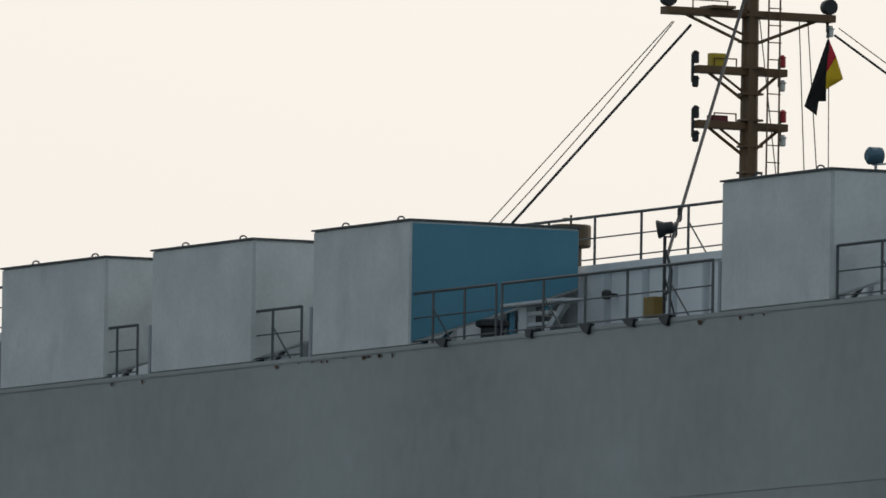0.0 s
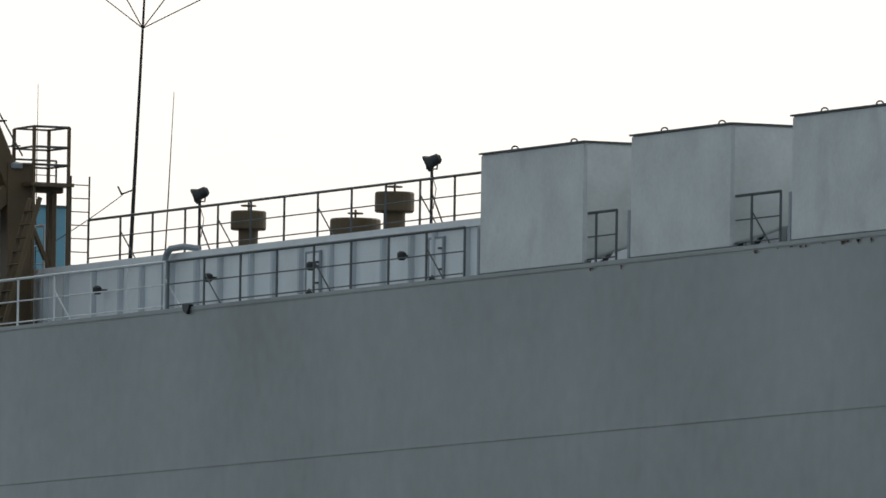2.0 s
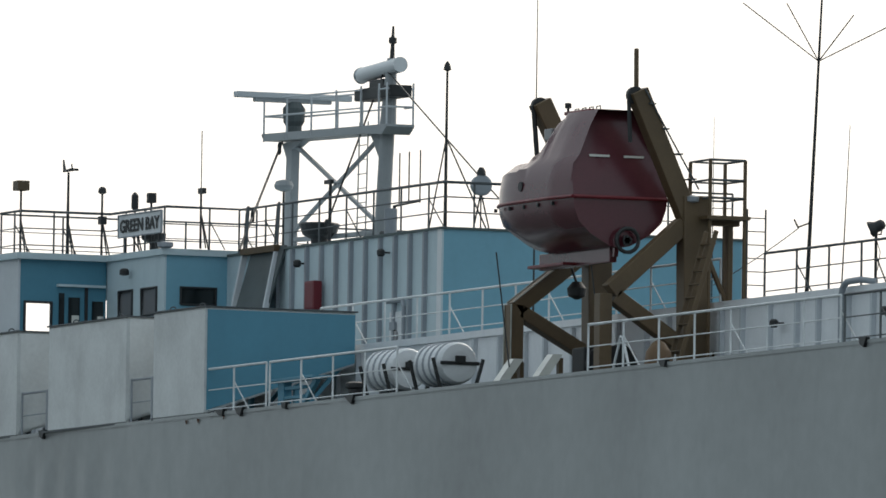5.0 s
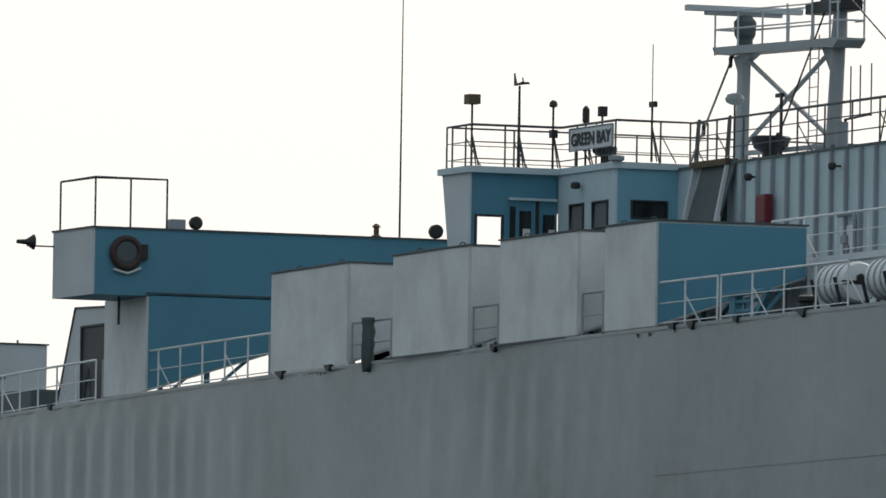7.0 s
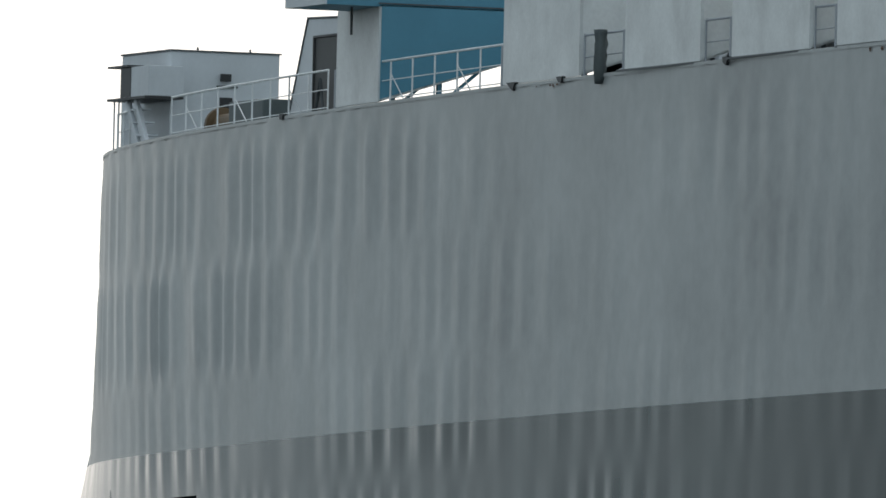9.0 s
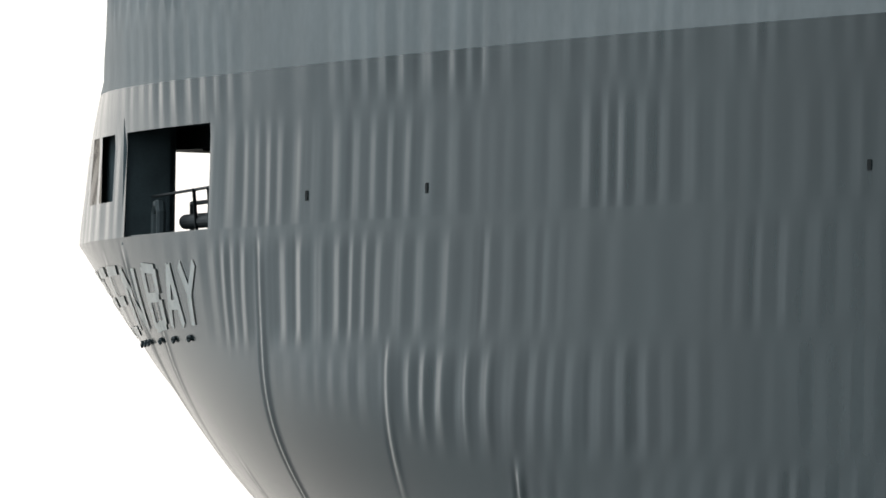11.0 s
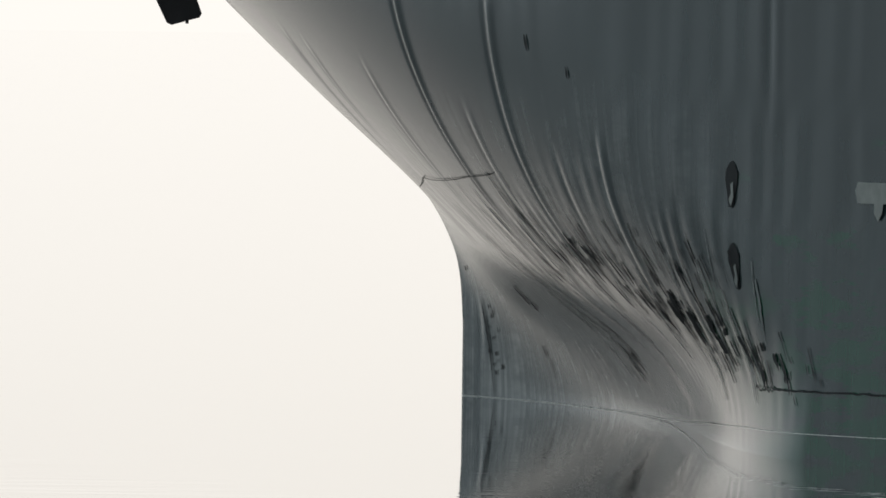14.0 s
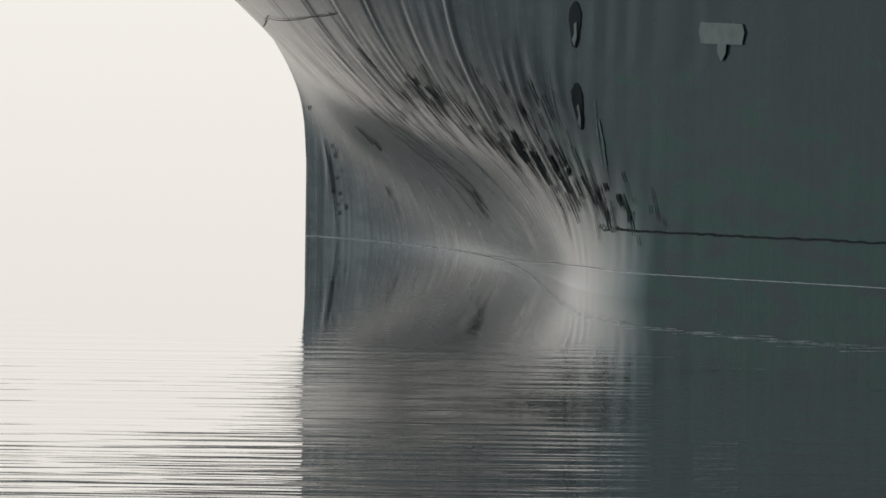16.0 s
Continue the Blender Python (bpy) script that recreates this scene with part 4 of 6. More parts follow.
def davit(x, aft):
    t = thing("lifeboat_davit", "olive brown gravity davit holding the lifeboat", "davit", (x, 0, D), "lifeboat davits")
    ax = (1, 0, 0)
    def bar(name, a, b, w, d=0.34, lab=""):
        return part(name, beam((0, *a), (0, *b), w, d, ax), OLIVE, t, lab)
    bar("column", (3.5, 0.0), (3.45, 4.15), 0.62, 0.45)
    arm = bar("arm", (3.35, 3.6), (2.05, 6.45), 0.42, 0.36)
    part("sheave", add_lathe(bmesh.new(), ((0.2, -0.06), (0.2, 0.06)), (0, 2.0, 6.35), "x"), BLACK, arm)
    part("fall", tube((0, 1.85, 6.3), (0, 1.9, 5.3), 0.05), BLACK, arm)
    if aft:
        bar("head_post", (2.03, 6.4), (2.02, 7.4), 0.09, 0.09)
        part("foot_rope", path_tube([(0.2, 2.15, 6.5), (0.2, 2.75, 5.5), (0.2, 3.5, 4.3)], 0.02, 6), RAIL, arm)
        for f in (0.15, 0.4, 0.65, 0.9):
            p = Vector((0.2, 2.15, 6.5)).lerp(Vector((0.2, 3.5, 4.3)), f)
            part("rung", box((-0.1, p.y - 0.1, p.z - 0.015), (0.25, p.y + 0.06, p.z + 0.015)), RAIL, arm)
    bar("upper_brace", (3.2, 3.5), (1.45, 1.95), 0.38)
    bar("lower_brace", (1.55, 1.85), (3.25, 0.75), 0.34)
    bar("front_post", (1.3, 0.0), (1.3, 1.9), 0.30, 0.34)
    bar("inner_leg", (4.35, 0.0), (4.35, 3.62), 0.13, 0.16)
    bar("inner_brace", (3.75, 0.0), (4.35, 1.4), 0.09, 0.1)
    bar("inner_brace", (3.6, 3.3), (4.33, 1.7), 0.10, 0.1)
    bar("top_beam", (3.4, 3.62), (4.55, 3.62), 0.22, 0.26)
    part("base", box((-0.3, 1.0, -0.05), (0.3, 4.5, 0.12), 0.02), OLIVE, t)
    return t


def davit_fore(x):
    t = thing("lifeboat_davit", "brown gravity davit with white edges behind the lifeboat", "davit", (x, 0, D), "lifeboat davits")
    ax = (1, 0, 0)
    for nm, a, b, w in (("front_post", (1.35, 0.0), (1.35, 1.9), 0.30), ("upper_brace", (1.35, 1.8), (2.9, 3.0), 0.34), ("lower_brace", (1.45, 1.75), (3.2, 0.8), 0.30), ("column", (3.4, 0.0), (3.35, 4.2), 0.58), ("arm", (3.3, 3.8), (1.9, 6.5), 0.42)):
        o = part(nm, beam((0, *a), (0, *b), w, 0.42, ax), OLIVE, t)
        if nm in ("front_post", "upper_brace"):
            d = Vector((0, b[0] - a[0], b[1] - a[1])).normalized()
            nrm = Vector((0, -d.z, d.y)) * (w / 2 + 0.01)
            for sx in (0.2, -0.2):
                part("edge_strip", beam(Vector((sx, *a)) + nrm, Vector((sx, *b)) + nrm, 0.02, 0.06, ax), LETTER, o)
    part("sheave", add_lathe(bmesh.new(), ((0.2, -0.06), (0.2, 0.06)), (0, 1.9, 6.4), "x"), BLACK, t)
    part("fall", tube((0, 1.75, 6.4), (0, 1.85, 5.3), 0.06), BLACK, t)
    part("base", box((-0.3, 1.0, -0.05), (0.3, 4.5, 0.12), 0.02), OLIVE, t)


def pipe_stand(x, w, mat, label):
    t = thing("pipe_stand", label, "stand", (x, 1.0, D), "pipe stands on the walkway")
    part("top_plate", box((0.0, -0.25, 0.70), (w, 0.25, 0.76), 0.01), mat, t)
    part("post", box((0.5, -0.1, -0.05), (0.85, 0.1, 0.70)), mat, t)
    for z in (0.28, 0.5):
        part("shelf_bar", box((0.85, -0.08, z), (w - 0.9, 0.08, z + 0.07)), mat, t)
    part("brace", beam((w - 0.25, 0.0, 0.70), (w - 1.3, 0.0, 0.0), 0.16, 0.12, (0, 1, 0)), mat, t)
    part("foot", box((w - 1.5, -0.2, -0.05), (w - 0.2, 0.2, 0.06)), BLACK, t)


pipe_stand(-315.42, 2.64, PALELIT, "pale blue-grey bracketed pipe stand on the walkway")
pipe_stand(-386.27, 2.9, BLUE, "blue bracketed pipe stand beside the pale railing")
lifeboat()
davit(-368.0, True)
davit_fore(-373.1)


def boarding_tower():
    t = thing("boarding_platform", "brown railed boarding platform with ladder beside the davit", "platform", (-368.0, 3.6, D))
    for x in (-0.5, 0.6):
        for y in (0.0, 0.85):
            part("leg", box((x - 0.032, y - 0.032, -0.05 if y == 0 else 1.7), (x + 0.032, y + 0.032, 4.95)), OLIVE, t)
    part("platform", box((-0.6, -0.1, 3.62), (0.7, 0.95, 3.7)), OLIVE, t)
    for z in (4.1, 4.5, 4.95):
        part("guard_bar", path_tube([(-0.5, 0, z), (-0.5, 0.85, z), (0.6, 0.85, z), (0.6, 0.0, z), (-0.5, 0.0, z)], 0.02, 6), RAIL, t)
    for y in (1.05, 1.5):
        part("stile", tube((0.3, y, 1.73), (0.3, y, 3.9), 0.022), RAIL, t)
    for i in range(7):
        part("rung", tube((0.3, 1.05, 1.9 + i * 0.3), (0.3, 1.5, 1.9 + i * 0.3), 0.014, None, 6), RAIL, t)
    part("lamp", add_lathe(bmesh.new(), ((0.04, 0), (0.14, 0.02), (0.15, 0.12), (0.05, 0.16)), (0.2, -0.25, 4.0)), PALEGREY, t)


boarding_tower()


def inclined_ladder(x, ya, za, yb, zb, w, label, steps=10, mat=None):
    mat = mat or OLIVE
    t = thing("inclined_ladder", label, "ladder", (x, ya, za))
    d = Vector((0, yb - ya, zb - za))
    for s in (0, w):
        part("stringer", beam((s, 0, 0), Vector((s, 0, 0)) + d, 0.12, 0.03, (1, 0, 0)), mat, t)
    for i in range(1, steps):
        p = d * (i / steps)
        part("tread", box((0, p.y - 0.08, p.z - 0.012), (w, p.y + 0.08, p.z + 0.012)), mat, t)


inclined_ladder(-366.9, 2.35, D, 3.3, D + 3.3, 0.55, "dark steel inclined ladder between the davits", 11)

# keeled ramps, winch, gear under the boat
for x in (-372.4, -370.2):
    r = thing("launching_skid", "white sloping launching skid at the deck edge", "skid", (x, 0.5, D), "launching skids")
    part("plate", prism(((0.0, 0.02), (0.24, 0.02), (0.66, 0.62), (0.42, 0.62)), "x", -0.02, 0.32), LAMP_GLASS, r)
    part("stay", box((0.05, 0.62, -0.06), (0.2, 0.72, 0.55)), OLIVE, r)
w = thing("boat_winch", "dark boat winch under the davits", "winch", (-370.7, 2.7, D))
part("drum", add_lathe(bmesh.new(), ((0.42, -0.5), (0.42, -0.42), (0.25, -0.42), (0.25, 0.42), (0.42, 0.42), (0.42, 0.5)), (0, 0, 0.5), "x"), BLACK, w)
part("gearbox", box((-1.3, -0.4, -0.02), (-0.6, 0.4, 0.9), 0.05), BLACK, w)
part("bed", box((-1.4, -0.5, -0.05), (0.8, 0.5, 0.06)), OLIVE, w)
m = thing("fire_monitor", "brown covered gear beside the boat rail", "deck gear", (-365.6, 1.6, D))
part("body", add_lathe(bmesh.new(), ((0.28, -0.02), (0.32, 0.2), (0.28, 0.5), (0.14, 0.7), (0.05, 0.75))), BROWN, m, smooth=True)
part("frame", path_tube([(-0.5, -0.9, 0), (-0.05, -0.9, 0.8), (0.05, -0.9, 0.8), (0.5, -0.9, 0)], 0.03), RAILW, m)
for y, x in ((0.6, -371.6), (2.1, -369.8)):
    wire((x, y, D + 0.4), (x - 0.6, y - 0.1, D + 3.0), 0.018, "dark lashing wire under the lifeboat")
bl = thing("hook_block", "black hook block hanging on a chain", "block", (-372.0, 2.4, D + 2.2))
part("block", add_lathe(bmesh.new(), ((0.05, -0.2), (0.2, -0.12), (0.22, 0.05), (0.1, 0.2))), BLACK, bl)
part("chain", tube((0, 0, 0.15), (-0.4, -0.1, 0.9), 0.03), BLACK, bl)


def liferaft(x, y, label):
    t = thing("liferaft_canister", label, "liferaft", (x, y, D + 0.72), "liferaft canisters")
    r = 0.48
    part("canister", add_lathe(bmesh.new(), ((r * 0.55, -0.85), (r * 0.9, -0.82), (r, -0.72), (r, 0.72), (r * 0.9, 0.82), (r * 0.55, 0.85)), (0, 0, 0), "x", 24), WHITE, t, "white plastic canister", smooth=False)
    for q in (-0.55, -0.2, 0.15, 0.5):
        part("band", add_lathe(bmesh.new(), ((r + 0.005, q), (r + 0.025, q + 0.02), (r + 0.025, q + 0.07), (r + 0.005, q + 0.09)), (0, 0, 0), "x", 24), PALEGREY, t)
    part("end_strap", box((0.852, -r, -0.05), (0.875, r, 0.03)), BLACK, t)
    part("release_unit", box((0.853, -0.12, 0.0), (0.93, 0.12, 0.16), 0.02), BLACK, t)
    for sx in (-0.6, 0.75):
        part("cradle", path_tube([(sx, -0.62, 0.1), (sx, -0.42, -0.62), (sx, 0.42, -0.62), (sx, 0.62, 0.1)], 0.045), BLACK, t)
    part("foot", box((-0.9, -0.35, -0.74), (0.95, 0.35, -0.64)), BLACK, t)


liferaft(-376.9, 1.3, "white liferaft canister strapped in a black cradle")
liferaft(-379.9, 1.35, "white liferaft canister beside the pale railing")


# ---- bridge wing ----
WORN_RED = material("faded brown-red paint", (0.05, 0.025, 0.024), 0.6, vary=0.2, scale=3.0)


def bridge_wing():
    t = thing("bridge_wing", "blue-sided bridge wing reaching to the ship's side", "bridge wing", (-425.2, 0, D))
    z0, z1 = 2.46, 4.13
    part("outer_end", box((-2.85, -0.02, z0), (0.0, 0.04, z1)), PALELIT, t, "pale grey outer end panel")
    part("aft_side", box((-0.06, 0.04, z0), (0.0, 10.2, z1)), BLUE, t, "blue aft side panel")
    part("fore_side", box((-2.85, 0.04, z0), (-2.79, 10.2, z1)), PALE, t)
    part("floor", box((-2.79, 0.04, z0), (-0.06, 10.2, z0 + 0.05)), BLUE, t)
    part("top_rim", box((-2.9, -0.05, z1), (0.04, 10.2, z1 + 0.05)), RAIL, t)
    part("port_ring", path_tube([(0.08, 0.86 + 0.36 * math.cos(q), 3.52 + 0.36 * math.sin(q)) for q in np.linspace(0, 2 * math.pi, 19)], 0.09, 10), WORN_RED, t, "faded brown-red ring buoy")
    part("buoy_cover", add_lathe(bmesh.new(), ((0.30, 0.0), (0.30, 0.10), (0.22, 0.13)), (0.02, 0.86, 3.52), "x", 20), STEEL, t)
    part("buoy_light", box((0.0, 1.25, 3.35), (0.16, 1.42, 3.75), 0.03), BLACK, t)
    part("buoy_rack", path_tube([(0.1, 0.5, 3.1), (0.1, 0.9, 3.0), (0.1, 1.25, 3.15)], 0.03), LAMP_GLASS, t)
    # canopy frame
    for x, y in ((-2.55, 0.05), (-0.05, 0.05), (-0.05, 1.0), (-0.05, 1.98)):
        part("awning_post", box((x - 0.02, y - 0.02, z1), (x + 0.02, y + 0.02, z1 + 1.28)), RAIL, t)
    part("awning_rail", path_tube([(-2.55, 0.05, z1 + 1.28), (-0.05, 0.05, z1 + 1.28), (-0.05, 1.98, z1 + 1.28)], 0.028, 6), RAIL, t)
    part("instrument_box", box((-0.4, 2.1, z1), (-0.05, 2.5, z1 + 0.3), 0.04), PALEGREY, t)
    part("searchlight", add_lathe(bmesh.new(), ((0.06, -0.12), (0.16, -0.08), (0.17, 0.06), (0.12, 0.1)), (-0.1, 2.78, z1 + 0.22), "x"), BLACK, t)
    part("searchlight_post", tube((-0.1, 2.78, z1), (-0.1, 2.78, z1 + 0.1), 0.03), BLACK, t)
    part("pendant", path_tube([(-0.9, 1.05, z0), (-0.9, 1.05, z0 - 0.7)], 0.035), BLACK, t)
    part("horn", add_lathe(bmesh.new(), ((0.05, -0.25), (0.07, 0.0), (0.2, 0.2)), (-2.85, -0.75, z1 - 0.25), "y"), BLACK, t)
    part("horn_arm", tube((-2.8, 0, z1 - 0.35), (-2.8, -0.75, z1 - 0.35), 0.02), RAIL, t)
    # lanterns by the wheelhouse
    part("lantern", add_lathe(bmesh.new(), ((0.12, 0), (0.12, 0.1), (0.07, 0.12), (0.07, 0.3), (0.12, 0.32), (0.04, 0.4)), (-0.4, 7.8, z1)), OLIVE, t)
    part("searchlight", add_lathe(bmesh.new(), ((0.06, -0.12), (0.18, -0.06), (0.18, 0.08), (0.12, 0.1)), (-0.1, 9.3, z1 + 0.24), "x"), BLACK, t)


bridge_wing()
aerial(-425.9, 8.55, D + 4.18, 7.4, 0.03, "tall whip aerial beside the wheelhouse", base=False)


# ---- wheelhouse ----
def ring_wall(axis, plane, thick, a0, a1, z0, z1, holes):
    """A wall across the axis with rectangular holes (a, b, lo, hi)."""
    bm = bmesh.new()
    def piece(p, q, lo, hi):
        if q - p < 0.005 or hi - lo < 0.005:
            return
        if axis == "x":
            add_box(bm, (plane, p, lo), (plane + thick, q, hi))
        else:
            add_box(bm, (p, plane, lo), (q, plane + thick, hi))
    x = a0
    for a, b, lo, hi in sorted(holes):
        piece(x, a, z0, z1)
        piece(a, b, z0, lo)
        piece(a, b, hi, z1)
        x = b
    piece(x, a1, z0, z1)
    return bm


def frame_bar(axis, plane, a, b, lo, hi, r=0.03):
    pts = [(a, lo), (b, lo), (b, hi), (a, hi), (a, lo)]
    return path_tube([(plane, p, q) if axis == "x" else (p, plane, q) for p, q in pts], r, 6)


def wheelhouse():
    t = thing("wheelhouse", "pale blue wheelhouse with overhanging roof and dark windows", "wheelhouse", (0, 0, D))
    top = 5.62
    # front part, wider than the rest
    part("front_port_wall", prism(((-422.65, top), (-420.8, top), (-420.8, 3.3), (-422.1, 3.3)), "y", 8.40, 8.46), PALELIT, t)
    # darker blue than the walls beside it, painting in shade under the overhang
    part("front_aft_wall", ring_wall("x", -420.9, 0.06, 8.46, 10.8, 3.2, top, [(8.62, 9.30, 3.78, 4.53)]), BLUE, t)
    part("front_glass_frame", frame_bar("x", -420.83, 8.60, 9.32, 3.76, 4.55, 0.035), BLACK, t)
    part("front_window_wall", ring_wall("x", -422.3, 0.06, 8.46, 23.5, 3.2, top, [(8.6, 23.3, 3.7, 4.75)]), PALE, t)
    part("front_starboard_wall", box((-422.3, 23.5, 3.2), (-420.8, 23.56, top)), PALE, t)
    part("front_floor", box((-422.3, 8.46, 3.15), (-420.8, 23.5, 3.2)), DECK, t)
    roof = part("roof", prism(((-422.75, 8.30), (-420.65, 8.30), (-420.60, 10.72), (-416.9, 10.72), (-416.9, 21.3), (-420.6, 21.3), (-420.6, 23.7), (-422.75, 23.7)), "z", top, top + 0.16), PALE, t, "flat overhanging roof")
    part("rear_port_wall", ring_wall("y", 10.8, 0.06, -420.78, -417.0, 1.75, top, [(-419.95, -419.05, 4.15, 4.82), (-418.45, -417.45, 4.15, 4.84)]), PALE, t)
    for a, b in ((-419.95, -419.05), (-418.45, -417.45)):
        part("pane", box((a, 10.83, 4.15), (b, 10.85, 4.83)), PANE, t)
        part("window_frame", frame_bar("y", 10.79, a, b, 4.15, 4.83), BLACK, t)
    part("rear_aft_wall", ring_wall("x", -417.06, 0.06, 10.86, 21.2, 1.75, top, [(11.25, 12.2, 4.39, 4.82)]), BLUEPALE, t, "blue aft wall")
    part("pane", box((-417.05, 11.25, 4.39), (-417.03, 12.2, 4.82)), GLASS, t)
    part("window_frame", frame_bar("x", -416.99, 11.25, 12.2, 4.39, 4.82), BLACK, t)
    part("rear_starboard_wall", box((-420.78, 21.2, 1.75), (-417.0, 21.26, top)), PALE, t)
    # side door recess on the aft wall of the front part, painted flat with a dark strip for its gap
    for a, b, lo, hi, mt, nm in ((9.52, 9.66, 3.4, 4.80, GLASS, "door_gap"), (9.78, 10.08, 3.35, 4.70, GLASS, "door_pane"), (10.22, 10.30, 3.35, 4.95, BLACK, "door_post"), (10.42, 10.72, 3.5, 4.62, GLASS, "side_pane")):
        part(nm, box((-420.84, a, lo), (-420.80, b, hi)), mt, t)
    # pale plates paint in the brightness low in the dark panes
    for a, b in ((9.86, 10.06), (10.56, 10.72)):
        part("bright_pane", box((-420.80, a, 3.75), (-420.79, b, 4.25)), LAMP_GLASS, t)
    part("rain_gutter", box((-420.83, 9.45, 4.96), (-420.70, 10.75, 5.02)), PALE, t)
    for x in (-419.2,):
        part("wall_lamp", add_lathe(bmesh.new(), ((0.05, 0), (0.12, 0.02), (0.12, 0.14), (0.06, 0.18)), (x, 10.62, 5.2)), BLACK, t)
    part("base_front", box((-422.2, 8.6, -0.05), (-420.9, 23.4, 3.15)), PALE, t)
    # monkey island rail
    return t


BLUEPALE = material("mid blue paint", (0.18, 0.40, 0.52), 0.45, vary=0.08, scale=0.5, streak=0.25, streak_colour=(0.12, 0.25, 0.34))
wheelhouse()
RT = D + 5.78
railing([(-422.5, 8.45, RT), (-420.85, 8.45, RT), (-420.75, 10.85, RT), (-417.05, 10.85, RT), (-417.05, 13.3, RT)], height=1.05, bars=(0.2, 0.62, 1.05), spacing=1.3, label="dark railing round the wheelhouse roof", r=0.02)
railing([(-422.5, 8.6, RT), (-422.5, 22.0, RT)], height=1.05, bars=(0.2, 0.62, 1.05), spacing=1.6, label="dark railing along the wheelhouse front", r=0.02)


def ship_sign():
    t = thing("ship_name_board", "white name board with dark capital letters", "sign", (-418.35, 10.68, D + 6.45))
    part("board", box((-1.42, 0.0, -0.28), (1.42, 0.04, 0.28), 0.01), WHITE, t)
    part("rim", path_tube([(-1.42, -0.01, -0.28), (1.42, -0.01, -0.28), (1.42, -0.01, 0.28), (-1.42, -0.01, 0.28), (-1.42, -0.01, -0.28)], 0.018, 6), PALEGREY, t)
    lettering("GREEN BAY", 0.44, BLACK, t, pose(0, -0.02, -0.155, 90, 0, 0), 2.6)
    for x in (-1.1, 1.1):
        part("stand", box((x - 0.02, 0.05, -0.66), (x + 0.02, 0.09, 0.2)), BLACK, t)


def lettering(words, size, mat, parent, m, width=None):
    c = bpy.data.curves.new("lettering", "FONT")
    c.body, c.size, c.align_x, c.extrude, c.offset = words, size, "CENTER", 0.006, 0.012 * size / 0.44
    o = new("lettering", c)
    o.data.materials.append(mat)
    o.parent = parent
    bpy.context.view_layer.update()
    k = 1.0 if not width else width / max(0.01, o.dimensions.x)
    o.matrix_local = m @ Matrix.Diagonal((k, 1, 1, 1))
    return o


ship_sign()


def roof_instrument(x, y, h, label, kind, z=None):
    t = thing("roof_instrument", label, "instrument", (x, y, RT if z is None else z), "instruments on the wheelhouse roof")
    part("pole", tube((0, 0, 0), (0, 0, h), 0.05 if kind == "vane" else 0.032, 0.03), BLACK, t)
    for dx, dy in ((0.35, 0.0), (-0.2, 0.3)):
        part("strut", tube((0, 0, min(h, 1.5) * 0.62), (dx, dy, 0), 0.02), BLACK, t)
    if kind == "box":
        part("lamp_box", box((-0.18, -0.16, h), (0.18, 0.16, h + 0.25), 0.02), OLIVE, t)
    if kind == "vane":
        part("tail", prism(((-0.36, h + 0.02), (-0.22, h + 0.02), (-0.20, h + 0.1), (-0.32, h + 0.34), (-0.38, h + 0.34)), "y", -0.01, 0.01), BLACK, t)
        part("body", tube((-0.3, 0, h + 0.05), (0.36, 0, h + 0.05), 0.035), BLACK, t)
        part("propeller", box((0.34, -0.12, h + 0.02), (0.37, 0.12, h + 0.08)), BLACK, t)
        part("spur", tube((0.25, 0, h + 0.05), (0.2, 0, h + 0.2), 0.02), BLACK, t)
    if kind == "cap":
        part("head", add_lathe(bmesh.new(), ((0.06, 0), (0.11, 0.03), (0.09, 0.14), (0.04, 0.18)), (0, 0, h)), BLACK, t)
        part("junction_box", box((-0.02, -0.1, h * 0.5), (0.18, 0.06, h * 0.5 + 0.2)), BLACK, t)
    if kind == "tube":
        part("head", add_lathe(bmesh.new(), ((0.04, 0), (0.09, 0.03), (0.09, 0.36), (0.03, 0.44)), (0, 0, h - 0.35)), BLACK, t)
        part("junction_box", box((-0.16, -0.1, h * 0.42), (0.1, 0.06, h * 0.42 + 0.24)), PALEGREY, t)
    if kind == "camera":
        part("head", box((-0.08, -0.1, h - 0.2), (0.1, 0.1, h + 0.05), 0.01), BLACK, t)
    if kind == "whip":
        part("clamp", box((-0.1, -0.05, h - 0.08), (0.22, 0.05, h + 0.06)), BLACK, t)
        part("whip", tube((0, 0, h), (0, 0, h + 1.5), 0.014), BLACK, t)


roof_instrument(-422.2, 9.0, 1.65, "brown signal lamp box on a braced pole", "box")
roof_instrument(-422.0, 10.2, 2.15, "dark wind vane on a braced mast", "vane")
roof_instrument(-420.7, 10.6, 1.55, "dark sensor on a thin pole", "cap")
roof_instrument(-419.5, 11.0, 1.45, "dark aerial tube on a thin pole", "tube")
roof_instrument(-418.9, 11.2, 1.45, "small camera on a thin pole", "camera")
roof_instrument(-416.6, 11.6, 1.45, "whip aerial clamped to a pole", "whip")
dm = thing("dome_lamp", "dark dome lamp behind the name board", "lamp", (-419.2, 11.4, RT))
part("bowl", add_lathe(bmesh.new(), ((0.08, 0), (0.1, 0.25), (0.3, 0.35), (0.32, 0.5), (0.15, 0.55), (0.12, 0.9), (0.05, 0.98)), sides=18), BLACK, dm)
rl = thing("roof_light", "pale roof light on the wheelhouse corner", "lamp", (-416.95, 10.8, RT))
part("bowl", add_lathe(bmesh.new(), ((0.12, 0), (0.2, 0.04), (0.2, 0.14), (0.1, 0.16))), PALEGREY, rl)


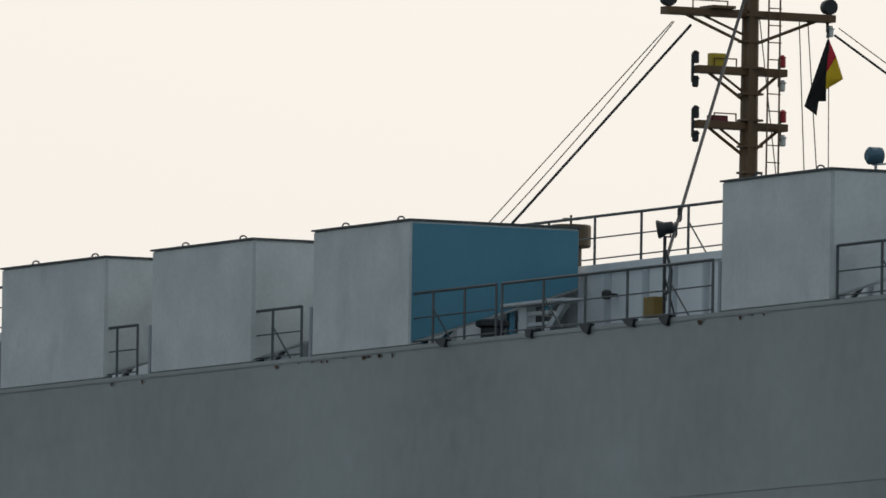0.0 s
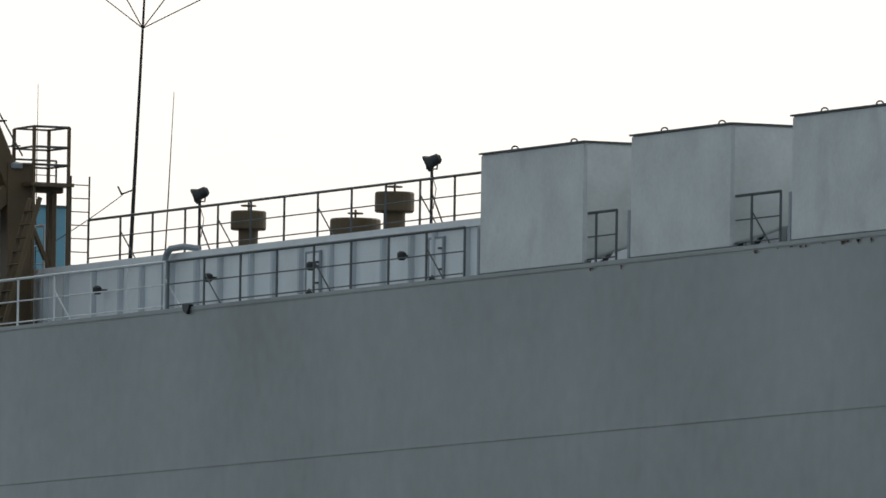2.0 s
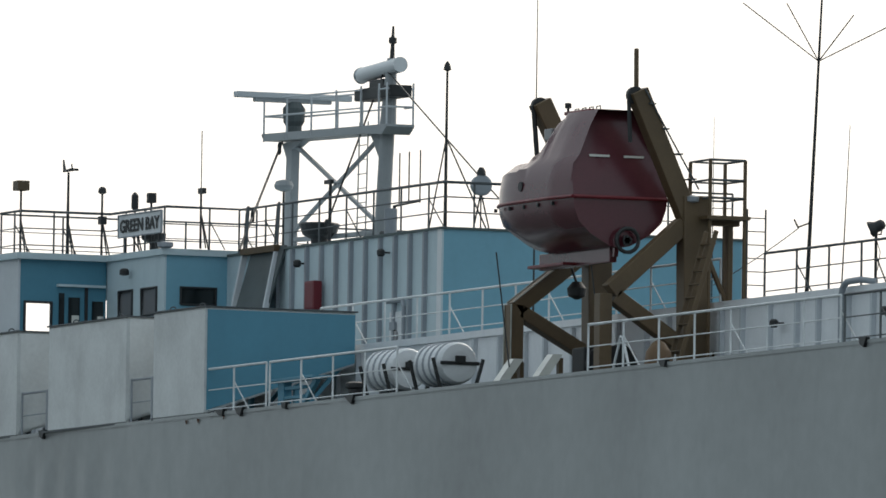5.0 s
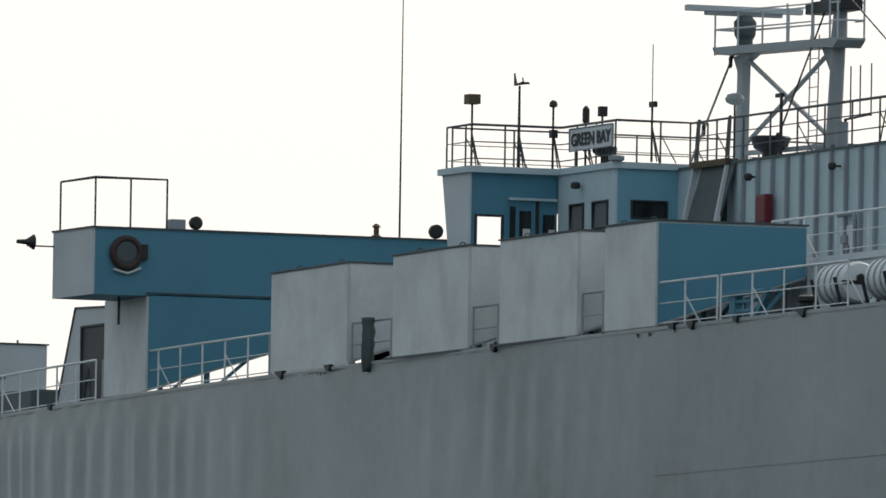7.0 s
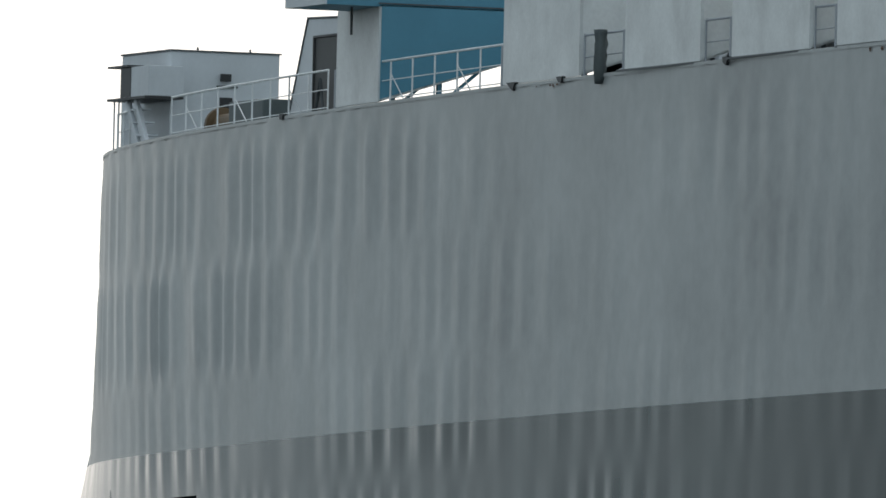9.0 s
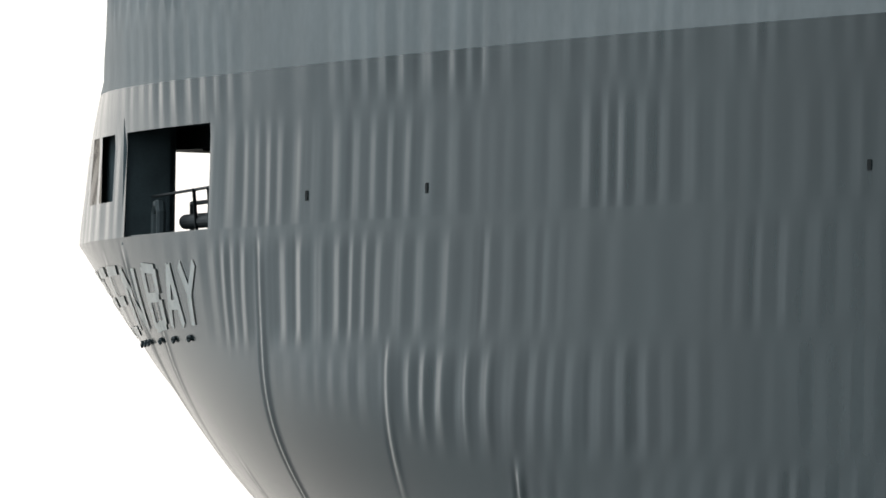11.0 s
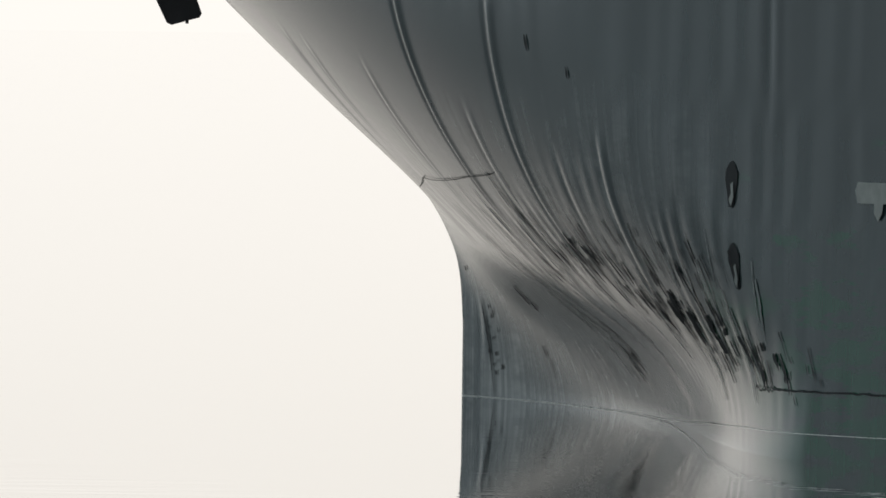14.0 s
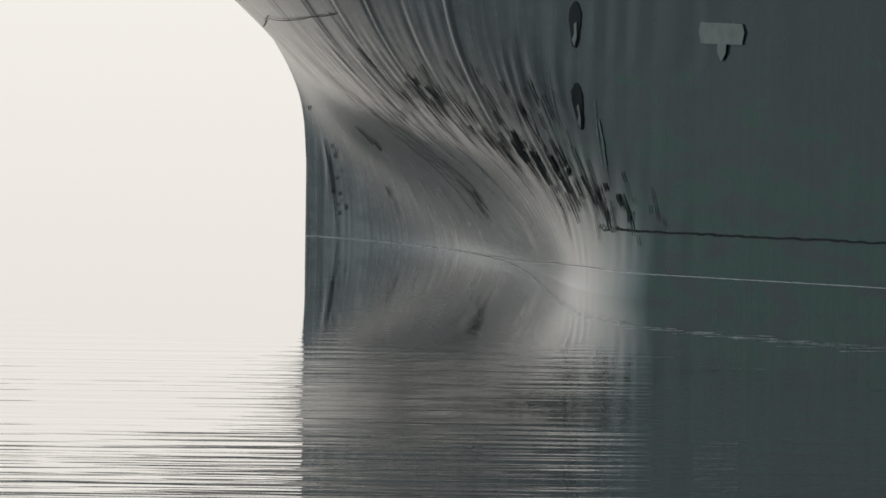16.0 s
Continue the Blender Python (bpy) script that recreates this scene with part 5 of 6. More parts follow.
# ---- deckhouse behind the wheelhouse ----
def deckhouse():
    t = thing("deckhouse", "pale blue stiffened deckhouse below the radar mast", "deckhouse", (-403.4, 12.5, U))
    h = D + 5.62 - U
    part("port_wall", box((-13.7, 0.0, 0), (0.0, 0.06, h)), PALE, t, "pale stiffened side wall")
    part("aft_wall", box((-0.06, 0.06, 0), (0.0, 8.0, h)), BLUEPALE, t, "mid blue aft wall")
    part("starboard_wall", box((-13.7, 8.0, 0), (0.0, 8.06, h)), PALE, t)
    part("fore_wall", box((-13.7, 0.06, 0), (-13.64, 8.0, h)), PALE, t)
    part("roof", box((-13.75, -0.05, h), (0.05, 8.1, h + 0.06)), DECK, t)
    st = part("stiffener", box((-0.05, -0.10, 0), (0.05, 0.0, h - 0.02)), PALEGREY, t)
    st.location = (-0.9, 0, 0)
    for i in range(1, 11):
        c = st.copy()
        scene.collection.objects.link(c)
        c.parent, c.location = t, (-0.9 - 0.93 * i, 0, 0)
    part("corner_post", box((-0.22, -0.02, 0), (0.02, 0.0, h)), WHITE, t)
    d = part("door", box((-3.1, -0.04, 0.1), (-2.2, 0.0, 2.0), 0.03), WHITE, t, "white weathertight door")
    part("hood", path_tube([(-3.1, -0.12, 2.25), (-2.1, -0.12, 2.25), (-2.0, -0.12, 2.1), (-2.0, -0.12, 0.1)], 0.05), PALEGREY, d)
    part("port_light", add_lathe(bmesh.new(), ((0.14, -0.05), (0.14, 0.0)), (-2.65, -0.03, 1.4), "y"), PANE, d)
    part("handle", box((-2.9, -0.10, 0.9), (-2.5, -0.05, 1.15)), BLACK, d)
    part("fuse_box", box((-2.9, -0.12, 1.55), (-2.6, -0.05, 1.75)), PALEGREY, t)


deckhouse()
hr = D + 5.68
railing([(-416.5, 12.6, hr), (-403.55, 12.6, hr), (-403.55, 20.3, hr)], height=1.1, bars=(0.37, 0.74, 1.1), spacing=1.75, label="grey railing round the deckhouse roof", r=0.022)
fc = thing("extinguisher_cabinet", "dark red extinguisher cabinet on the deckhouse wall", "cabinet", (-410.95, 12.3, D + 4.0))
part("cabinet", box((-0.3, -0.12, 0), (0.3, 0.12, 0.72), 0.06), MAROON, fc)
for x in (-411.9, -406.6):
    wall_lamp(x, 12.5, D + 5.2, "black bulkhead lamp on the deckhouse")
st = thing("roof_stair", "grey steel stair up to the wheelhouse roof", "stair", (-413.6, 11.9, U))
for x in (-1.35, 0.75):
    part("stringer", beam((x, -0.35, 1.0), (x - 0.75, 0.55, 4.0), 0.16, 0.08, (1, 0, 0)), PALELIT, st)
part("stair_back", prism(((-0.3, 1.0), (-0.25, 1.0), (0.62, 4.0), (0.57, 4.0)), "x", -1.7, 0.4), STEEL, st)
part("top_tread", box((-2.1, 0.4, 3.86), (0.1, 0.75, 4.02)), OLIVE, st)
for x in (-2.0, 0.0):
    part("handrail", path_tube([(x - 0.1, 0.5, 4.0), (x - 0.05, 0.55, 4.95), (x + 0.15, 0.5, 5.05), (x + 0.55, 0.3, 4.0)], 0.03), RAIL, st)
pp = thing("deck_pipe", "white pipe and dark crate on the raised deck", "pipe", (-402.0, 6.0, U))
part("pipe", tube((0, 0, 0.2), (4.5, 0, 0.2), 0.12, None, 12), WHITE, pp)
part("saddle", box((1.8, -0.15, -0.02), (2.6, 0.25, 0.35), 0.02), PALEGREY, pp)
part("crate", box((3.2, 0.3, 0.0), (5.6, 1.2, 0.32), 0.02), STEEL, pp)


# ---- radar mast ----
def radar_mast():
    t = thing("radar_mast", "pale grey goalpost radar mast with platform and scanners", "mast", (-418.2, 16.0, hr))
    z0 = 0.0
    part("fore_leg", add_prism(bmesh.new(), ((-3.35, 0), (-2.95, 0), (-2.85, 3.0), (-2.15, 3.2), (-3.5, 3.2), (-3.2, 2.8)), "y", -0.11, 0.11), MASTG, t)
    part("aft_leg", tube((2.75, 0, 0), (3.1, 0, 3.4), 0.2, 0.18, 14), MASTG, t)
    part("top_post", tube((3.1, 0, 3.3), (3.3, 0, 4.95), 0.21, 0.12, 12), MASTG, t)
    part("finial", tube((3.3, 0, 4.9), (3.35, 0, 5.75), 0.07, 0.03), BLACK, t)
    part("finial_lamp", add_lathe(bmesh.new(), ((0.06, 0), (0.1, 0.03), (0.1, 0.15), (0.03, 0.2)), (3.33, 0, 5.3)), BLACK, t)
    part("platform", add_prism(bmesh.new(), ((-4.2, 3.40), (-4.0, 3.26), (2.4, 3.10), (3.6, 3.02), (3.9, 3.2), (3.9, 3.26), (-4.2, 3.46)), "y", -0.38, 0.38), MASTG, t)
    part("gusset", add_prism(bmesh.new(), ((2.0, 3.3), (3.0, 3.3), (2.8, 2.4)), "y", -0.08, 0.08), MASTG, t)
    for a, b in (((-2.8, 0, 3.1), (2.8, 0, 0.75)), ((-3.1, 0, 0.85), (2.6, 0, 3.0))):
        part("cross_brace", beam(a, b, 0.10, 0.10, (0, 1, 0)), MASTG, t)
    part("tie", beam((-3.1, 0, 0.72), (2.9, 0, 0.62), 0.12, 0.12, (0, 1, 0)), MASTG, t)
    part("tie", beam((-3.1, 0, 0.5), (2.9, 0, 0.42), 0.07, 0.1, (0, 1, 0)), MASTG, t)
    # platform rails
    for z in (0.45, 0.9):
        part("guard_bar", path_tube([(2.2, -0.36, 3.3 + z), (-4.1, -0.36, 3.45 + z), (-4.1, 0.36, 3.45 + z), (2.2, 0.36, 3.3 + z)], 0.02, 6), PALELIT, t)
        part("guard_bar", path_tube([(3.3, -0.36, 3.25 + z), (3.85, -0.36, 3.25 + z), (3.85, 0.36, 3.25 + z), (3.3, 0.36, 3.25 + z)], 0.02, 6), PALELIT, t)
    for x, y in ((-4.1, -0.36), (-4.1, 0.36), (-2.6, -0.36), (-1.0, -0.36), (0.6, -0.36), (2.2, -0.36), (-1.0, 0.36), (0.6, 0.36), (3.35, -0.36), (3.85, -0.36), (3.85, 0.36)):
        part("guard_post", box((x - 0.02, y - 0.02, 3.25), (x + 0.02, y + 0.02, 4.3)), PALELIT, t)
    # scanners
    sc = part("scanner", beam((-3.0, -1.62, 4.36), (-3.0, 1.55, 4.36), 0.15, 0.24, (1, 0, 0)), PALELIT, t, "long grey radar scanner bar")
    part("scanner_base", beam((-3.0, -1.1, 4.24), (-3.0, 1.0, 4.24), 0.1, 0.18, (1, 0, 0)), MASTG, sc)
    part("turning_unit", add_lathe(bmesh.new(), ((0.22, 3.3), (0.2, 3.6), (0.27, 3.72), (0.29, 4.05), (0.15, 4.22)), (-3.0, 0, 0), sides=16), STEEL, t)
    s2 = part("scanner", tube((1.4, 0, 4.63), (3.85, 0, 4.76), 0.195, None, 20), WHITE, t, "white drum scanner")
    part("end_cap", tube((1.32, 0, 4.625), (1.4, 0, 4.63), 0.21, None, 20), PALEGREY, s2)
    part("turning_unit", box((1.6, -0.3, 3.95), (3.9, 0.3, 4.25), 0.04), BLACK, t)
    part("bracket", box((2.2, -0.15, 4.25), (3.1, 0.15, 4.45), 0.03), BLACK, t)
    # ladder
    for x in (1.9, 2.45):
        part("ladder_stile", tube((x, -0.3, 0), (x + 0.1, -0.3, 3.4), 0.02), MASTG, t)
    for i in range(9):
        part("rung", tube((1.9, -0.3, 0.3 + i * 0.36), (2.45, -0.3, 0.3 + i * 0.36), 0.014, None, 6), MASTG, t)
    # gear under the platform
    dome = part("aerial_dome", add_lathe(bmesh.new(), ((0.08, 1.9), (0.22, 1.96), (0.25, 2.05), (0.2, 2.16), (0.05, 2.2)), (-2.4, -0.5, 0), sides=18), MASTG, t)
    part("aerial_post", tube((-2.4, -0.5, 0), (-2.4, -0.5, 1.9), 0.03), BLACK, dome)
    part("direction_finder", add_lathe(bmesh.new(), ((0.2, 0), (0.22, 0.35), (0.42, 0.45), (0.52, 0.72), (0.48, 0.76)), (-0.5, -0.3, 0.25), sides=16), BLACK, t)
    part("dish_stand", tube((-0.5, -0.3, 0), (-0.5, -0.3, 0.3), 0.12), BLACK, t)
    part("sensor_post", tube((0.4, -0.4, 0), (0.4, -0.4, 2.0), 0.045), BLACK, t)
    part("sensor_head", box((0.1, -0.45, 1.95), (0.5, -0.35, 2.05)), BLACK, t)
    for x in (0.2, 1.4):
        part("vent_cap", add_lathe(bmesh.new(), ((0.18, 0), (0.18, 0.18), (0.32, 0.2), (0.32, 0.32))if x else ((0.1, 0), (0.1, 0.1)), (x, -1.2, 0)), PALEGREY, t)
    part("horn", box((3.35, -0.3, 0.2), (3.7, 0.1, 0.6), 0.04), BLACK, t)


MASTG = material("grey mast paint", (0.33, 0.355, 0.375), 0.5, vary=0.1, scale=1.0)
radar_mast()
wire((-414.3, 11.7, RT - 0.15), (-421.9, 16.0, hr + 3.3), 0.03, "dark mast stay with turnbuckle", beads=(0.3, 0.92))
wire((-418.9, 15.6, hr), (-415.2, 15.9, hr + 4.6), 0.026, "dark mast stay of steel wire", beads=(0.2,))
wire((-403.9, 15.0, hr), (-414.9, 15.9, hr + 4.6), 0.02, "mast stay of steel wire", beads=(0.12,))


def light_pole():
    t = thing("lamp_pole", "tall dark pole with stays on the deckhouse roof", "pole", (-406.7, 14.0, hr))
    part("pole", tube((0, 0, 0), (0, 0, 4.1), 0.05, 0.03), BLACK, t)
    part("lamp", add_lathe(bmesh.new(), ((0.04, 0), (0.1, 0.03), (0.07, 0.16), (0.02, 0.24)), (0, 0, 4.05)), BLACK, t)
    for x, y in ((-1.6, 0.2), (1.3, 0.6)):
        part("stay", tube((0, 0, 2.4), (x, y, 0.0), 0.02), BLACK, t)
    for x in (-2.9, -2.3, -1.6):
        part("whip", tube((x, 0, 0.9), (x, 0, 2.2), 0.02), BLACK, t)
    part("whip_bar", path_tube([(-3.2, 0, 0), (-3.2, 0, 0.9), (-1.6, 0, 0.95)], 0.03), BLACK, t)
    part("vent_pipe", tube((-2.0, -0.6, 0), (-2.0, -0.6, 0.75), 0.16, None, 12), PALEGREY, t)


light_pole()
sl = thing("searchlight", "round pale searchlight on a tripod", "lamp", (-404.5, 14.0, hr))
part("drum", add_lathe(bmesh.new(), ((0.1, -0.16), (0.24, -0.12), (0.26, 0.08), (0.2, 0.1)), (0, 0, 1.12), "x", 18), PALEGREY, sl)
part("cap", add_lathe(bmesh.new(), ((0.12, 0), (0.1, 0.12), (0.05, 0.2)), (0, 0, 1.36)), BLACK, sl)
for dx in (-0.12, 0.0, 0.14):
    part("leg", tube((0, 0, 0.95), (dx * 1.6, dx, 0), 0.02), BLACK, sl)


# ---- bow gear ----
def bow_house():
    t = thing("bow_locker_house", "grey painted locker house at the bow", "deckhouse", (-452.76, 6.0, D))
    part("body", box((-3.8, 0, -0.05), (0, 3.1, 2.62), 0.03), PALELIT, t)
    part("roof", box((-3.84, -0.04, 2.62), (0.04, 3.14, 2.66)), RAIL, t)
    for y in (0.9, 2.4):
        part("lifting_eye", tube((-0.4, y, 2.64), (-0.4, y, 2.76), 0.03), RAIL, t)
    part("lamp", box((0.03, 1.4, 1.85), (0.16, 1.68, 2.05), 0.02), BLACK, t)
    part("name_plate", box((0.03, 1.3, 1.68), (0.06, 1.9, 1.74)), STEEL, t)
    part("vent_opening", box((0.03, 1.4, 1.0), (0.08, 1.75, 1.42)), BLACK, t)


bow_house()
cn = thing("lookout_stand", "grey lookout stand on sloping legs at the bow", "platform", (-453.4, 5.15, D))
part("screen", box((-0.58, -0.1, 1.35), (1.55, 0.9, 2.16), 0.02), PALELIT, cn)
part("dark_side", box((-0.6, -0.115, 1.36), (0.18, -0.103, 2.15)), BLACK, cn)
part("roof", box((-1.4, -0.2, 2.165), (0.2, 0.9, 2.215)), BLACK, cn)
part("floor", box((-1.4, -0.2, 1.28), (1.55, 0.9, 1.345)), BLACK, cn)
for x in (-0.3, 0.35):
    part("leg", beam((x, 0.0, 1.28), (x + 0.95, 0.0, 0.0), 0.17, 0.12, (0, 1, 0)), PALELIT, cn)
for z in (0.3, 0.65, 1.0):
    part("step", box((-0.25 + (1.28 - z) * 0.74, -0.05, z), (0.4 + (1.28 - z) * 0.74, 0.35, z + 0.04)), PALELIT, cn)
for x in (-1.35, -1.0):
    part("guard_post", tube((x, 0.0, 0.0), (x, 0.0, 1.28), 0.025), RAILW, cn)
wd = thing("mooring_winch", "dark olive mooring winch on the bow deck", "winch", (-448.3, 6.5, D))
part("drum", add_lathe(bmesh.new(), ((0.5, -1.8), (0.5, -1.65), (0.32, -1.65), (0.32, 0.2), (0.5, 0.2), (0.5, 0.35)), (0, 0, 0.52), "x", 20), OLIVE, wd)
part("gearbox", box((0.6, -0.7, -0.02), (3.2, 0.7, 1.05), 0.06), STEEL, wd)
part("bed", box((-2.0, -0.8, -0.05), (3.3, 0.8, 0.1)), STEEL, wd)


def breakwater_fin():
    t = thing("windbreak_plate", "pale sloping windbreak plate with a dark door", "screen", (-431.9, 3.1, D))
    part("plate", add_prism(bmesh.new(), ((-4.1, 0.0), (0.0, 0.0), (0.6, 2.55), (-2.75, 2.62)), "y", 0.0, 0.05), PALELIT, t)
    part("edge", path_tube([(-4.1, -0.01, 0.0), (-2.75, -0.01, 2.62), (0.0, -0.01, 2.55)], 0.03, 6), RAIL, t)
    d = part("door", box((-2.1, -0.06, 0.15), (-0.05, -0.002, 2.1), 0.05), BLACK, t, "dark doorway")
    part("frame", path_tube([(-2.1, -0.06, 0.15), (-2.1, -0.06, 2.1), (0.0, -0.06, 2.1)], 0.04, 6), BLACK, d)
    part("hose_reel", path_tube([(-1.3, -0.3, 0.05), (-1.0, -0.3, 0.95), (-0.7, -0.3, 0.05)], 0.035), RAIL, t)
    for x in (-1.4, -1.0):
        part("pipe", tube((x, 0.4, 1.9), (x, 0.4, 3.2), 0.05), BLACK, t)


breakwater_fin()
cv = thing("canvas_cover", "dark canvas cover hung over the railing", "cover", (-407.3, side_y(-407.3) + 0.02, D))
bm = bmesh.new()
rows = []
for i, (z, w) in enumerate(((-0.22, 0.12), (-0.1, 0.3), (0.15, 0.34), (0.45, 0.26), (0.75, 0.3), (1.0, 0.22), (1.1, 0.3))):
    ring = [(0.62 * w * math.cos(q) * (1 + 0.18 * math.sin(3 * q + i)), 0.13 * math.sin(q) * (1 + 0.4 * math.sin(5 * q + 2 * i)) - 0.05, z) for q in np.linspace(0, 2 * math.pi, 17)[:-1]]
    rows.append([bm.verts.new(p) for p in ring])
for a, b in zip(rows, rows[1:]):
    for j in range(16):
        bm.faces.new((a[j], a[(j + 1) % 16], b[(j + 1) % 16], b[j]))
bm.faces.new(rows[0][::-1])
bm.faces.new(rows[-1])
part("cloth", bm, STEEL, cv, smooth=True)
for x0, y, r in ((-381.9, 1.6, 0.24), (-411.3, 2.6, 0.3), (-316.5, 1.6, 0.34)):
    md = thing("mooring_bitts", "black mooring bitts on the walkway", "bollard", (x0, y, D), "mooring bitts")
    for dx in (-0.9, 0.9):
        part("bollard", add_lathe(bmesh.new(), ((r * 0.7, 0), (r * 0.7, 0.42), (r, 0.46), (r, 0.56), (r * 0.5, 0.6)), (dx, 0, 0), sides=16), BLACK, md)
    part("base", box((-1.6, -0.4, -0.05), (1.6, 0.4, 0.05)), BLACK, md)

# bars and brackets hanging over the sheer
k = 0
for x in (-312.6, -310.2, -316.3, -351.1, -361.6, -379.2, -383.1, -385.8, -386.9, -398.4, -410.2, -413.9, -433.8, -306.9, -308.3):
    b = thing("fairlead_bracket", "small dark bracket at the deck edge", "bracket", (x, side_y(x) - 0.03, D), "brackets along the deck edge")
    part("plate", prism(((-0.14 - 0.1 * (k % 3), 0.08), (0.16 + 0.08 * (k % 2), 0.08), (0.1, -0.08 - 0.05 * (k % 2)), (-0.08, -0.06)), "y", -0.05, 0.06), BLACK, b)
    k += 1


# ---- mooring opening fittings, name, anchor and marks on the bow ----
fr = thing("mooring_fairlead", "dark roller fairlead in the bow opening", "fairlead", (-448.9, side_y(-448.9, 20.5) + 0.5, 20.42), turn=-math.degrees(math.atan((side_y(-454.0, 20.5) - side_y(-444.0, 20.5)) / 10.0)))
for dx in (-3.2, 4.6):
    part("horn", path_tube([(dx - 0.35, 0, 0), (dx - 0.35, 0, 0.6), (dx - 0.15, 0, 0.82), (dx + 0.15, 0, 0.82), (dx + 0.35, 0, 0.6), (dx + 0.35, 0, 0)], 0.13, 8), STEEL, fr)
part("roller", add_lathe(bmesh.new(), ((0.2, -2.4), (0.2, 3.6)), (0, 0.6, 0.35), "x"), BLACK, fr)
part("roller_frame", path_tube([(-2.6, 0.8, 0), (-2.6, 0.8, 0.85), (3.9, 0.6, 0.85), (3.9, 0.6, 0)], 0.06), BLACK, fr)
part("sill", box((-5.6, -0.30, -0.06), (5.5, 0.6, 0.02)), DARK, fr)
part("guard_bar", tube((-5.6, 0.3, 1.08), (5.5, 0.2, 1.2), 0.04), BLACK, fr)
for dx in (0.6, 2.6, 4.6):
    part("guard_post", tube((dx, 0.2, 1.15), (dx - 1.0, 0.5, 0.0), 0.05), BLACK, fr)


def on_hull(x, z, off=0.03):
    """The place, outward normal and fore-aft tangent on the port side."""
    p = Vector((x, side_y(x, z) - dent(x, z, 0.0), z))
    base = Vector((x, side_y(x, z), z))
    e1 = Vector((x + 0.4, side_y(x + 0.4, z), z)) - base
    e2 = Vector((x, side_y(x, z + 0.4), z + 0.4)) - base
    nrm = e1.cross(e2).normalized()
    if nrm.y > 0:
        nrm = -nrm
    return p + nrm * off, nrm, e1.normalized()


def hull_patch(outline, x, z, name, mat, parent, off=0.035):
    """A flat mark laid on the hull: outline in (along, up) metres about (x, z)."""
    bm = bmesh.new()
    vs = []
    for u, v in outline:
        p, _, _ = on_hull(x + u, z + v, off)
        vs.append(bm.verts.new(p))
    bm.faces.new(vs)
    o = part(name, bm, mat, parent)
    s = o.modifiers.new("thickness", "SOLIDIFY")
    s.thickness = 0.01
    return o


# painted name across the bow flare, letter by letter, in strokes
STROKES = {
    "E": (((0, 0), (0, 1)), ((0, 0), (0.8, 0)), ((0, 0.5), (0.7, 0.5)), ((0, 1), (0.8, 1))),
    "N": (((0, 0), (0, 1)), ((0, 1), (0.85, 0)), ((0.85, 0), (0.85, 1))),
    "B": (((0, 0), (0, 1)), ((0, 0), (0.75, 0.05)), ((0, 0.5), (0.7, 0.5)), ((0, 1), (0.7, 0.95)), ((0.75, 0.05), (0.75, 0.45)), ((0.7, 0.55), (0.7, 0.95))),
    "A": (((0, 0), (0.45, 1)), ((0.45, 1), (0.9, 0)), ((0.2, 0.35), (0.7, 0.35))),
    "Y": (((0, 1), (0.45, 0.5)), ((0.9, 1), (0.45, 0.5)), ((0.45, 0.5), (0.45, 0))),
    "G": (((0, 0), (0, 1)), ((0, 0), (0.8, 0)), ((0, 1), (0.8, 1)), ((0.8, 0), (0.8, 0.45)), ((0.45, 0.45), (0.8, 0.45))),
    "R": (((0, 0), (0, 1)), ((0, 1), (0.75, 0.95)), ((0.75, 0.95), (0.75, 0.55)), ((0, 0.5), (0.75, 0.5)), ((0.3, 0.5), (0.85, 0))),
}


def bow_name():
    t = thing("bow_name", "faded white ship's name painted on the dark bow", "lettering")
    x = -444.75
    for ch in "YAB NEERG":
        if ch == " ":
            x -= 1.0
            continue
        w = {"Y": 2.2, "A": 2.2}.get(ch, 2.7)
        x -= w + 0.3
        bm = bmesh.new()
        for k, (a, b) in enumerate(STROKES[ch]):
            ax, az, bx, bz = a[0] * w, a[1] * 1.62, b[0] * w, b[1] * 1.62
            d = Vector((bx - ax, bz - az))
            nn = Vector((-d.y, d.x)).normalized()
            n = 8
            rows = []
            for i in range(n + 1):
                u, v = ax + d.x * i / n, az + d.y * i / n
                rows.append([bm.verts.new(on_hull(x + u + sg * nn.x * 0.27, 17.95 + v + sg * nn.y * 0.13, 0.02 + 0.004 * k)[0]) for sg in (-1, 1)])
            for p, q in zip(rows, rows[1:]):
                f = bm.faces.new((p[0], q[0], q[1], p[1]))
                f.normal_update()
                if f.normal.y > 0:
                    f.normal_flip()
        part("letter", bm, HULL_LETTER, t)
    return t


bow_name()
e = thing("towing_eyes", "row of small steel eyes under the bow name", "hull fitting")
for x in (-458.6, -456.9, -455.4, -452.6, -449.9, -447.2):
    p, nrm, tan = on_hull(x, 17.62, 0.02)
    part("eye", path_tube([p + tan * 0.2 * math.cos(q) + nrm * 0.03 + Vector((0, 0, 0.07 * math.sin(q))) for q in np.linspace(0, 2 * math.pi, 9)], 0.035, 6), STEEL, e)


ANCHOR = material("rust-tinged black anchor paint", (0.042, 0.036, 0.037), 0.6, vary=0.25, scale=2.0)


